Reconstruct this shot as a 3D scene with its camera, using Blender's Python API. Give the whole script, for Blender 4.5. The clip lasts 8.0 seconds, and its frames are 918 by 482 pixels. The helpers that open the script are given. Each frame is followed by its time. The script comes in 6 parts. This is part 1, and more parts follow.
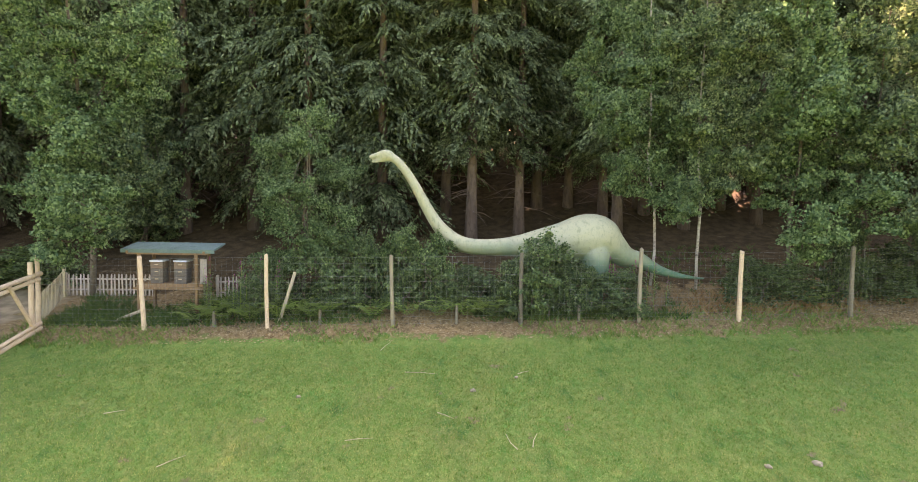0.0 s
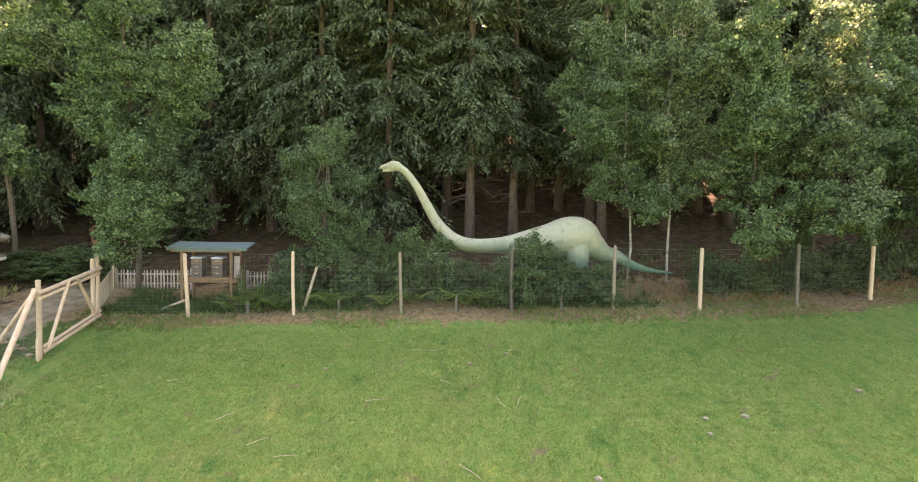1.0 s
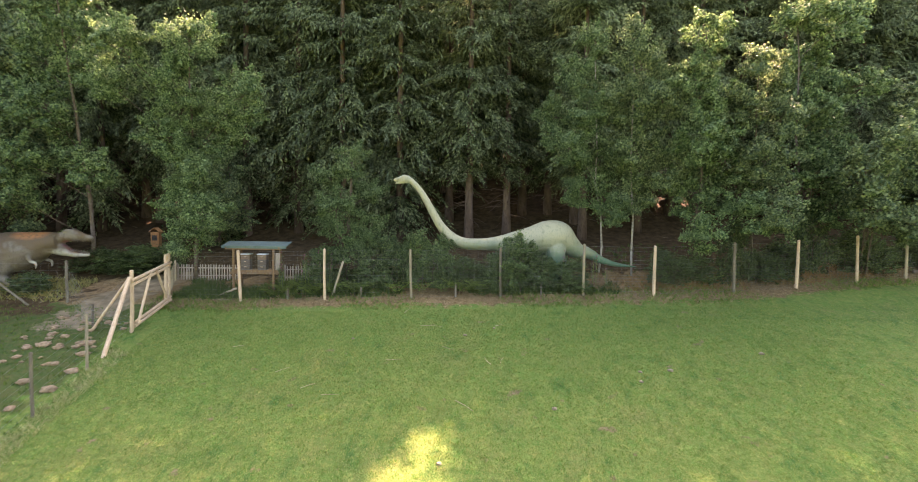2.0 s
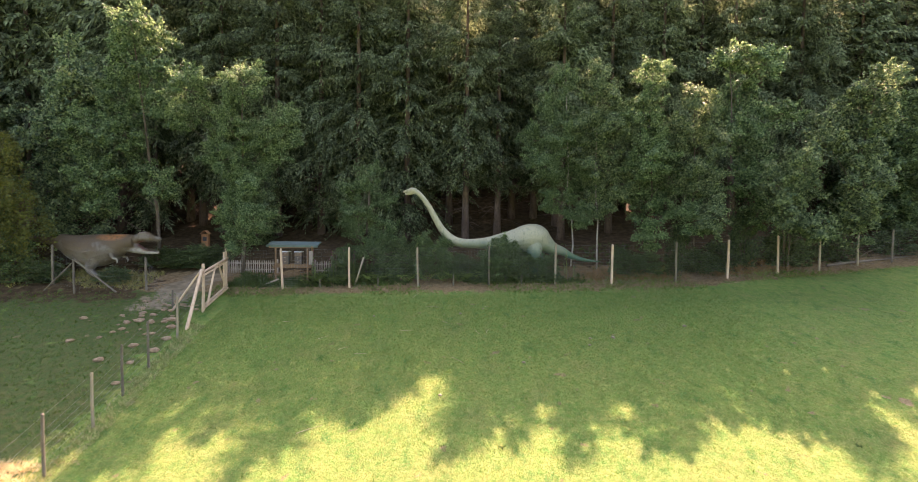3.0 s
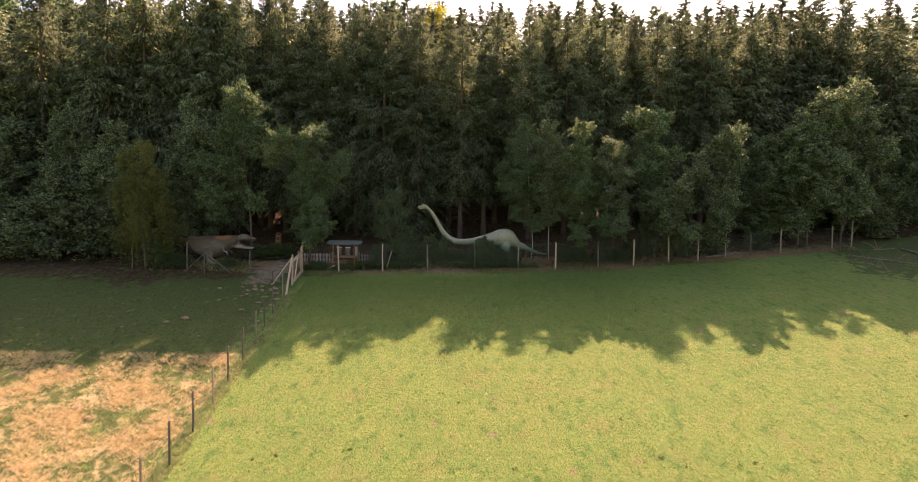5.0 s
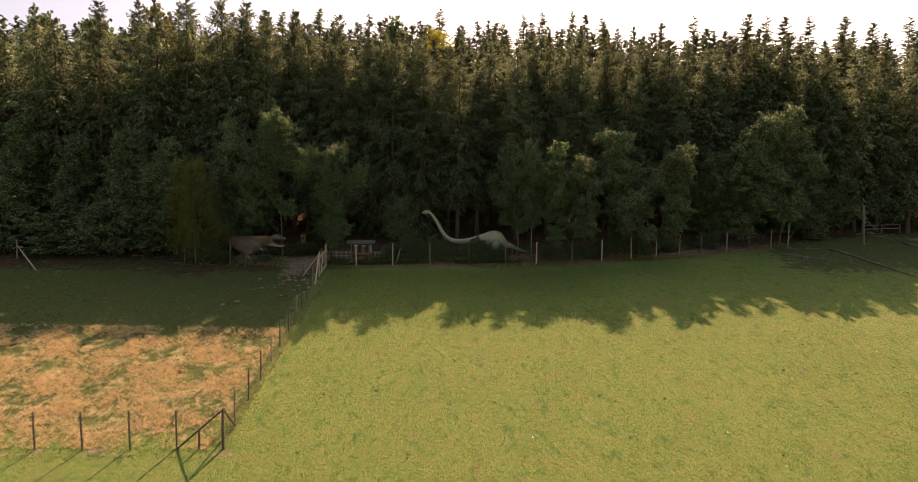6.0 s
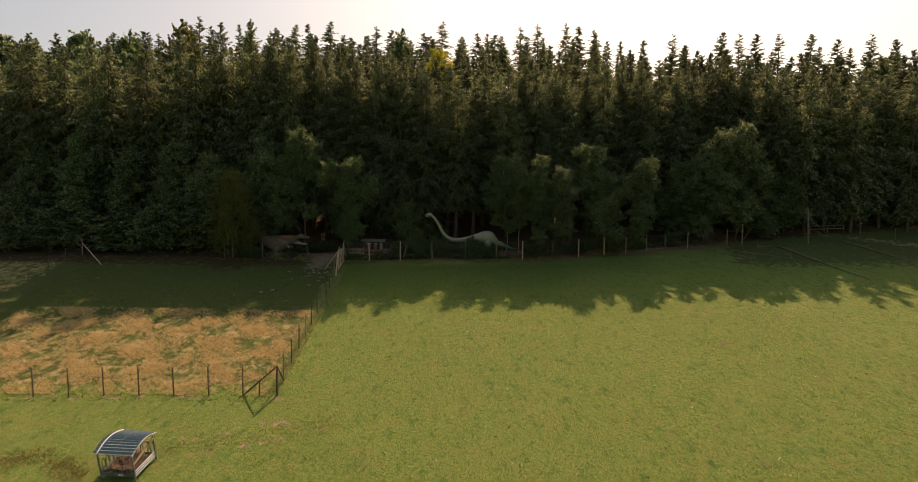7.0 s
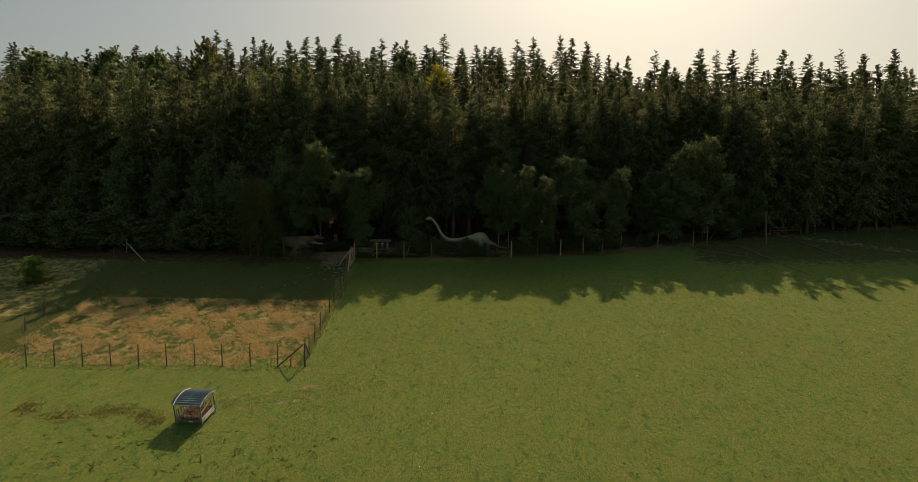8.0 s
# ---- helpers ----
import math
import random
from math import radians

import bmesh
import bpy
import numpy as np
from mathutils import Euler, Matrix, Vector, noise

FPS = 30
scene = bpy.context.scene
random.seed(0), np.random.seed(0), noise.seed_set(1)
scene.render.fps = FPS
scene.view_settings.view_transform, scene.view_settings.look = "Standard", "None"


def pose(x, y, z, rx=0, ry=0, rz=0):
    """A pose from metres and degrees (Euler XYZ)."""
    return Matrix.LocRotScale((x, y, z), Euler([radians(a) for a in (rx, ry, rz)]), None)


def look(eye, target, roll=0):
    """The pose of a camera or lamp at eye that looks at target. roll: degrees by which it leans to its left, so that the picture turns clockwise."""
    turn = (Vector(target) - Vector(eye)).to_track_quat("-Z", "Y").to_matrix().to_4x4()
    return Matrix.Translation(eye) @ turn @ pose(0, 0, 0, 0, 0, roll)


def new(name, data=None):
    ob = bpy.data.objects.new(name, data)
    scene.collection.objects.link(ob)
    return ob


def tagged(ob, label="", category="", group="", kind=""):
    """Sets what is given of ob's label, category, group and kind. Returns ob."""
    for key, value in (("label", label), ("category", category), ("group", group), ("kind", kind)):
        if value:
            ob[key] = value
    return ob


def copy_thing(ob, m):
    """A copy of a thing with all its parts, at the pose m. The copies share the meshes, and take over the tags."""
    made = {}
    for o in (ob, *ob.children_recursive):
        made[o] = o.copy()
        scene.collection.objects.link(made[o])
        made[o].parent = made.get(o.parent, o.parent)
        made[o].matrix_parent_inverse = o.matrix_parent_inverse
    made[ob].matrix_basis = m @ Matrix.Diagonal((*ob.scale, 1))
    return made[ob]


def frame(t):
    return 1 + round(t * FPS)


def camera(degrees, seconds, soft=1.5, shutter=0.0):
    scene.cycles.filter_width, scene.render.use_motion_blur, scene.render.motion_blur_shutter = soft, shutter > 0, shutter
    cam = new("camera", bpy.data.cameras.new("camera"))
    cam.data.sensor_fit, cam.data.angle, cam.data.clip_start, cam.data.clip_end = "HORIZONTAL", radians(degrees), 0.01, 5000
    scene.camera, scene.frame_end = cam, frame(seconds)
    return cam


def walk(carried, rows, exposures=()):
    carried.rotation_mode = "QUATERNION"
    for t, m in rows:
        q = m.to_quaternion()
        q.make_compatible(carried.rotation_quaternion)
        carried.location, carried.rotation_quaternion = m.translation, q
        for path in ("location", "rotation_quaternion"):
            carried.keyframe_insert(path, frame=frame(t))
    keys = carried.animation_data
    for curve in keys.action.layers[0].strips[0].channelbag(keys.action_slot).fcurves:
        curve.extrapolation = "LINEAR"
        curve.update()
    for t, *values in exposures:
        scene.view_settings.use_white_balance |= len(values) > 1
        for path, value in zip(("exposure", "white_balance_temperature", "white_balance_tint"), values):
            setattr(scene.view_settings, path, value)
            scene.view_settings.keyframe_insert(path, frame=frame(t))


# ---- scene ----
cam = camera(80.0, 8.0, soft=0.45, shutter=0.3)
PATH = [
    (0, (-2.286, -15.27, 3.321), (-2.219, -13.275, 3.2), 1.0),
    (0.5, (-2.272, -16.27, 3.326), (-2.21, -14.274, 3.212), 0.9),
    (1, (-2.325, -17.787, 3.359), (-2.26, -15.791, 3.247), 0.9),
    (1.5, (-2.253, -19.663, 3.366), (-2.201, -17.666, 3.263), 0.9),
    (3, (-2.072, -27.739, 3.773), (-2.034, -25.742, 3.669), 0.7),
    (3.5, (-2.019, -30.765, 3.835), (-1.982, -28.767, 3.738), 0.6),
    (4, (-2.08, -34.48, 4.139), (-2.039, -32.483, 4.033), 0.7),
    (4.5, (-1.941, -38.166, 4.397), (-1.908, -36.169, 4.287), 0.7),
    (6, (-1.926, -50.819, 5.105), (-1.888, -48.823, 4.993), 0.9),
    (6.5, (-1.671, -55.082, 5.469), (-1.641, -53.086, 5.351), 0.9),
    (7, (-1.376, -59.751, 5.897), (-1.353, -57.755, 5.771), 0.9),
    (7.5, (-0.94, -64.076, 6.298), (-0.927, -62.08, 6.168), 0.8),
    (8, (-0.513, -68.202, 6.744), (-0.505, -66.207, 6.61), 0.9),
]
# exposure follows the drone's automatic exposure as the sunlit field fills the picture
EXPOSURES = [(0, 3.63, 7900, 25), (1.5, 3.43, 7900, 24), (3.0, 2.84, 7150, 28), (3.5, 2.55, 7050, 32), (4.5, 2.1, 7150, 34), (6.0, 0.95, 8200, 30), (6.5, 0.7, 8500, 27), (7.0, 0.36, 8500, 17), (8.0, -0.33, 8300, 3)]
walk(cam, [(t, look(eye, target, roll)) for t, eye, target, roll in PATH], EXPOSURES)

# ---------------------------------------------------------------- light
SUN_ELEV, SUN_AZ = radians(47.5), radians(18.0)     # azimuth from +y towards +x
world = bpy.data.worlds.new("sky")
world.use_nodes = True
scene.world = world
wn = world.node_tree.nodes
sky = wn.new("ShaderNodeTexSky")
sky.sky_type = "NISHITA"
sky.sun_disc = False
sky.sun_elevation = SUN_ELEV
sky.sun_rotation = SUN_AZ
sky.air_density, sky.dust_density, sky.ozone_density = 1.1, 3.6, 0.5
bg = wn["Background"]
bg.inputs["Strength"].default_value = 0.105
world.node_tree.links.new(sky.outputs["Color"], bg.inputs["Color"])
sun = new("sun", bpy.data.lights.new("sun", "SUN"))
sun.data.energy, sun.data.angle, sun.data.color = 5.0, radians(0.45), (1.0, 0.70, 0.60)
SUN_DIR = Vector((math.sin(SUN_AZ) * math.cos(SUN_ELEV), math.cos(SUN_AZ) * math.cos(SUN_ELEV), math.sin(SUN_ELEV)))
sun.matrix_world = look(SUN_DIR * 80, (0, 0, 0))

# ---------------------------------------------------------------- materials


def ramp_mix(nt, fac, a, b):
    m = nt.nodes.new("ShaderNodeMix")
    m.data_type = "RGBA"
    nt.links.new(fac, m.inputs["Factor"])
    for socket, value in ((m.inputs["A"], a), (m.inputs["B"], b)):
        if isinstance(value, tuple):
            socket.default_value = (*value, 1)
        else:
            nt.links.new(value, socket)
    return m.outputs["Result"]


def noise_fac(nt, scale, detail=4, lo=0.35, hi=0.65, coord="Object", stretch=(1, 1, 1), harsh=0.5):
    tc = nt.nodes.new("ShaderNodeTexCoord")
    mp = nt.nodes.new("ShaderNodeMapping")
    mp.inputs["Scale"].default_value = stretch
    nt.links.new(tc.outputs[coord], mp.inputs["Vector"])
    n = nt.nodes.new("ShaderNodeTexNoise")
    n.inputs["Scale"].default_value = scale
    n.inputs["Detail"].default_value = detail
    n.inputs["Roughness"].default_value = harsh
    nt.links.new(mp.outputs["Vector"], n.inputs["Vector"])
    r = nt.nodes.new("ShaderNodeMapRange")
    r.inputs["From Min"].default_value, r.inputs["From Max"].default_value = lo, hi
    nt.links.new(n.outputs["Fac"], r.inputs["Value"])
    return r.outputs["Result"]


def add_bump(nt, fac, strength, distance):
    b = nt.nodes.new("ShaderNodeBump")
    b.inputs["Strength"].default_value, b.inputs["Distance"].default_value = strength, distance
    nt.links.new(fac, b.inputs["Height"])
    nt.links.new(b.outputs["Normal"], nt.nodes["Principled BSDF"].inputs["Normal"])


def surface(name, a, b, scale=6.0, rough=0.85, metal=0.0, bump=0.3, dist=0.01, fine=40.0, c=None, stretch=(1, 1, 1), vary=0.0):
    """Two colours in large patches, a third in fine grain, with a bump."""
    m = bpy.data.materials.new(name)
    m.use_nodes = True
    nt = m.node_tree
    p = nt.nodes["Principled BSDF"]
    col = ramp_mix(nt, noise_fac(nt, scale, 5, stretch=stretch), a, b)
    grain = noise_fac(nt, fine, 6, 0.3, 0.7, stretch=stretch)
    col = ramp_mix(nt, noise_fac(nt, fine * 0.6, 4, 0.5, 0.75, stretch=stretch), col, c or tuple(0.6 * v for v in a))
    if vary:
        oi = nt.nodes.new("ShaderNodeObjectInfo")
        hsv = nt.nodes.new("ShaderNodeHueSaturation")
        r = nt.nodes.new("ShaderNodeMapRange")
        r.inputs["To Min"].default_value, r.inputs["To Max"].default_value = 1 - vary, 1 + vary
        nt.links.new(oi.outputs["Random"], r.inputs["Value"])
        nt.links.new(r.outputs["Result"], hsv.inputs["Value"])
        nt.links.new(col, hsv.inputs["Color"])
        col = hsv.outputs["Color"]
    nt.links.new(col, p.inputs["Base Color"])
    p.inputs["Roughness"].default_value, p.inputs["Metallic"].default_value = rough, metal
    if bump:
        add_bump(nt, grain, bump, dist)
    return m


def foliage(name, a, b, rough=0.55, through_light=0.3, vary=0.25, gloss=0.12, bias=1.0):
    """Leaves: colour varies leaf by leaf and plant by plant, and light shines through."""
    m = bpy.data.materials.new(name)
    m.use_nodes = True
    nt = m.node_tree
    p = nt.nodes["Principled BSDF"]
    geo = nt.nodes.new("ShaderNodeNewGeometry")
    pw = nt.nodes.new("ShaderNodeMath")
    pw.operation = "POWER"
    nt.links.new(geo.outputs["Random Per Island"], pw.inputs[0])
    pw.inputs[1].default_value = bias
    col = ramp_mix(nt, pw.outputs["Value"], a, b)
    oi = nt.nodes.new("ShaderNodeObjectInfo")
    hsv = nt.nodes.new("ShaderNodeHueSaturation")
    r = nt.nodes.new("ShaderNodeMapRange")
    r.inputs["To Min"].default_value, r.inputs["To Max"].default_value = 1 - vary, 1 + vary
    nt.links.new(oi.outputs["Random"], r.inputs["Value"])
    nt.links.new(r.outputs["Result"], hsv.inputs["Value"])
    nt.links.new(col, hsv.inputs["Color"])
    nt.links.new(hsv.outputs["Color"], p.inputs["Base Color"])
    p.inputs["Roughness"].default_value = rough
    p.inputs["Specular IOR Level"].default_value = gloss
    tr = nt.nodes.new("ShaderNodeBsdfTranslucent")
    hs2 = nt.nodes.new("ShaderNodeHueSaturation")
    hs2.inputs["Hue"].default_value, hs2.inputs["Saturation"].default_value, hs2.inputs["Value"].default_value = 0.485, 1.1, 1.5
    nt.links.new(hsv.outputs["Color"], hs2.inputs["Color"])
    nt.links.new(hs2.outputs["Color"], tr.inputs["Color"])
    mx = nt.nodes.new("ShaderNodeMixShader")
    mx.inputs["Fac"].default_value = through_light
    nt.links.new(p.outputs["BSDF"], mx.inputs[1])
    nt.links.new(tr.outputs["BSDF"], mx.inputs[2])
    nt.links.new(mx.outputs["Shader"], nt.nodes["Material Output"].inputs["Surface"])
    return m


def ground_material():
    m = bpy.data.materials.new("meadow_ground")
    m.use_nodes = True
    nt = m.node_tree
    p = nt.nodes["Principled BSDF"]
    lawn = ramp_mix(nt, noise_fac(nt, 0.4, 8, 0.3, 0.72, harsh=0.62), (0.060, 0.168, 0.029), (0.118, 0.192, 0.039))
    lawn = ramp_mix(nt, noise_fac(nt, 3.4, 9, 0.36, 0.76, harsh=0.72), lawn, (0.228, 0.232, 0.068))
    lawn = ramp_mix(nt, noise_fac(nt, 0.7, 8, 0.52, 0.78, harsh=0.62), lawn, (0.178, 0.180, 0.060))
    lawn = ramp_mix(nt, noise_fac(nt, 1.5, 9, 0.52, 0.68, stretch=(1.3, 0.7, 1), harsh=0.7), lawn, (0.039, 0.112, 0.022))
    lawn = ramp_mix(nt, noise_fac(nt, 14.0, 6, 0.42, 0.78, harsh=0.75), lawn, (0.041, 0.105, 0.020))
    lawn = ramp_mix(nt, noise_fac(nt, 26.0, 5, 0.52, 0.78, harsh=0.75), lawn, (0.291, 0.31, 0.116))
    clump = nt.nodes.new("ShaderNodeHueSaturation")
    spread = nt.nodes.new("ShaderNodeMapRange")
    spread.inputs["To Min"].default_value, spread.inputs["To Max"].default_value = 0.9, 1.22
    nt.links.new(noise_fac(nt, 7.0, 7, 0.34, 0.66, harsh=0.78), spread.inputs["Value"])
    nt.links.new(spread.outputs["Result"], clump.inputs["Value"])
    nt.links.new(lawn, clump.inputs["Color"])
    lawn = clump.outputs["Color"]
    # unmown grass, with the deep shade under the trees put into its colour
    rough = ramp_mix(nt, noise_fac(nt, 4.5, 8, 0.3, 0.7), (0.05, 0.095, 0.024), (0.095, 0.105, 0.036))
    dry = ramp_mix(nt, noise_fac(nt, 1.1, 7, 0.35, 0.65), (0.37, 0.30, 0.145), (0.11, 0.15, 0.04))
    litter = ramp_mix(nt, noise_fac(nt, 5.0, 6, 0.35, 0.65), (0.24, 0.165, 0.08), (0.12, 0.085, 0.042))
    litter = ramp_mix(nt, noise_fac(nt, 22.0, 4, 0.5, 0.7), litter, (0.36, 0.275, 0.15))
    floor = ramp_mix(nt, noise_fac(nt, 3.0, 6, 0.35, 0.65), (0.045, 0.031, 0.014), (0.09, 0.062, 0.03))
    dirt = ramp_mix(nt, noise_fac(nt, 2.5, 6, 0.35, 0.65), (0.30, 0.245, 0.155), (0.17, 0.14, 0.085))
    col = lawn
    edge = noise_fac(nt, 1.6, 6, 0.25, 0.75)
    for name, layer in (("rough", rough), ("dry", dry), ("litter", litter), ("needles", floor), ("dirt", dirt)):
        at = nt.nodes.new("ShaderNodeAttribute")
        at.attribute_name = name
        add = nt.nodes.new("ShaderNodeMath")
        add.operation = "ADD"
        nt.links.new(at.outputs["Fac"], add.inputs[0])
        nt.links.new(edge, add.inputs[1])
        r = nt.nodes.new("ShaderNodeMapRange")
        r.inputs["From Min"].default_value, r.inputs["From Max"].default_value = 0.85, 1.1
        nt.links.new(add.outputs["Value"], r.inputs["Value"])
        col = ramp_mix(nt, r.outputs["Result"], col, layer)
    nt.links.new(col, p.inputs["Base Color"])
    p.inputs["Roughness"].default_value = 0.95
    p.inputs["Specular IOR Level"].default_value = 0.12
    add_bump(nt, noise_fac(nt, 5.0, 12, 0.25, 0.75, harsh=0.78), 0.8, 0.085)
    return m


M_GROUND = ground_material()
M_GRASS = foliage("grass_blades", (0.075, 0.165, 0.035), (0.25, 0.27, 0.10), 0.6, 0.5, 0.0, bias=1.8)
M_DRY = foliage("dry_grass_blades", (0.69, 0.54, 0.30), (0.45, 0.41, 0.19), 0.7, 0.25, 0.0)
M_LITTER = foliage("leaf_litter", (0.22, 0.145, 0.07), (0.36, 0.285, 0.165), 0.8, 0.1, 0.0)
M_NEEDLE = foliage("spruce_needles", (0.052, 0.074, 0.036), (0.25, 0.31, 0.165), 0.7, 0.43, 0.25, 0.1, bias=1.5)
M_NEEDLE_L = foliage("larch_needles", (0.075, 0.11, 0.04), (0.14, 0.17, 0.065), 0.7, 0.3, 0.25, 0.15)
M_LEAF = foliage("broad_leaves", (0.032, 0.07, 0.028), (0.22, 0.31, 0.14), 0.5, 0.45, 0.15, 0.25, bias=1.4)
M_LEAF_Y = foliage("yellowing_leaves", (0.056, 0.08, 0.021), (0.165, 0.17, 0.046), 0.5, 0.34, 0.1)
M_LEAF_G = foliage("grey_green_leaves", (0.036, 0.072, 0.034), (0.255, 0.33, 0.155), 0.5, 0.45, 0.15, 0.3, bias=1.4)
# bright yellow leaf colour carries the sunlight that shines through the crown
M_BRIGHT = foliage("sunlit_lime_leaves", (0.16, 0.20, 0.035), (0.32, 0.32, 0.06), 0.5, 0.6, 0.1)
M_RUSH = foliage("brown_green_rushes", (0.12, 0.15, 0.045), (0.33, 0.28, 0.11), 0.7, 0.2, 0.0)
M_BUSH = foliage("dark_bush_leaves", (0.026, 0.056, 0.018), (0.15, 0.21, 0.08), 0.45, 0.3, 0.2, 0.35, bias=1.9)
M_FERN = foliage("fern_fronds", (0.13, 0.22, 0.05), (0.22, 0.31, 0.075), 0.5, 0.45, 0.15)
M_PINK = foliage("pink_flowers", (0.20, 0.045, 0.11), (0.30, 0.09, 0.18), 0.5, 0.3, 0.1)
M_BARK = surface("spruce_bark", (0.095, 0.065, 0.045), (0.145, 0.105, 0.075), 3, 0.95, 0, 0.8, 0.03, 16, stretch=(1, 1, 0.35), vary=0.2)
M_BIRCH = surface("birch_bark", (0.40, 0.37, 0.32), (0.27, 0.245, 0.20), 5, 0.8, 0, 0.4, 0.01, 9, c=(0.08, 0.07, 0.06), stretch=(1, 1, 2.5))
M_TWIG = surface("grey_brown_bark", (0.09, 0.07, 0.05), (0.14, 0.115, 0.085), 6, 0.9, 0, 0.5, 0.01, 30)
M_POST = surface("weathered_post_wood", (0.34, 0.29, 0.19), (0.24, 0.205, 0.14), 4, 0.85, 0, 0.5, 0.006, 30, stretch=(3, 3, 0.4), vary=0.3)
M_POST_D = surface("dark_post_wood", (0.105, 0.09, 0.062), (0.155, 0.135, 0.095), 4, 0.85, 0, 0.5, 0.006, 30, stretch=(3, 3, 0.4), vary=0.2)
M_FRESH = surface("fresh_peeled_wood", (0.52, 0.40, 0.27), (0.42, 0.31, 0.20), 4, 0.7, 0, 0.4, 0.004, 26, c=(0.34, 0.24, 0.145), stretch=(3, 3, 0.5), vary=0.12)
M_PICKET = surface("grey_picket_wood", (0.40, 0.35, 0.29), (0.30, 0.26, 0.21), 5, 0.85, 0, 0.4, 0.004, 30, stretch=(3, 3, 0.5), vary=0.2)
M_WIRE = surface("galvanised_wire", (0.24, 0.25, 0.22), (0.17, 0.18, 0.16), 3, 0.6, 0.3, 0, 0, 20)
M_ROOF = surface("green_roof_felt", (0.095, 0.15, 0.13), (0.07, 0.115, 0.10), 2.5, 0.85, 0, 0.3, 0.004, 30, c=(0.13, 0.175, 0.155))
M_HIVE = surface("weathered_hive_boards", (0.115, 0.10, 0.085), (0.075, 0.064, 0.054), 4, 0.85, 0, 0.5, 0.004, 22, c=(0.18, 0.13, 0.08), stretch=(0.5, 2, 3), vary=0.15)
M_HIVE_T = surface("brown_hive_boards", (0.15, 0.10, 0.065), (0.19, 0.14, 0.095), 4, 0.85, 0, 0.4, 0.004, 22, stretch=(0.5, 2, 3))
M_TIN = surface("bright_tin_lid", (0.60, 0.66, 0.72), (0.52, 0.57, 0.63), 3, 0.35, 0.0, 0.1, 0.002, 20)
M_STEEL = surface("galvanised_feeder_steel", (0.20, 0.215, 0.23), (0.28, 0.29, 0.30), 4, 0.5, 0.6, 0.1, 0.002, 25)
M_SHEET = surface("green_grey_corrugated_sheet", (0.12, 0.19, 0.195), (0.16, 0.235, 0.235), 2, 0.5, 0.2, 0.1, 0.002, 20)
M_SHED = surface("orange_brown_shed_wood", (0.19, 0.115, 0.055), (0.13, 0.08, 0.04), 4, 0.75, 0, 0.4, 0.004, 26, stretch=(3, 3, 0.5), vary=0.12)
M_PALE = foliage("pale_verge_grass", (0.36, 0.34, 0.18), (0.16, 0.22, 0.07), 0.7, 0.25, 0.0)
M_HAY = surface("old_hay", (0.12, 0.088, 0.05), (0.07, 0.05, 0.03), 8, 0.95, 0, 1.0, 0.04, 40)
M_SOIL = surface("crumbly_molehill_soil", (0.35, 0.255, 0.155), (0.24, 0.17, 0.10), 5, 0.95, 0, 1.0, 0.03, 25, vary=0.15)
M_STONE = surface("pale_field_stone", (0.27, 0.225, 0.15), (0.19, 0.16, 0.105), 6, 0.9, 0, 0.6, 0.01, 30, vary=0.15)
M_DEAD = surface("dead_grey_wood", (0.22, 0.18, 0.135), (0.14, 0.11, 0.085), 4, 0.9, 0, 0.6, 0.008, 25)
M_STRAW = surface("pale_dry_stick", (0.42, 0.36, 0.22), (0.32, 0.27, 0.16), 9, 0.8, 0, 0.3, 0.003, 40)
M_SIGN = surface("white_sign_board", (0.75, 0.75, 0.73), (0.68, 0.68, 0.66), 3, 0.6, 0, 0.05, 0.001, 20, c=(0.6, 0.6, 0.58))
M_BOX = surface("orange_brown_stained_wood", (0.33, 0.16, 0.06), (0.26, 0.12, 0.045), 4, 0.75, 0, 0.3, 0.004, 26, stretch=(3, 3, 0.5))


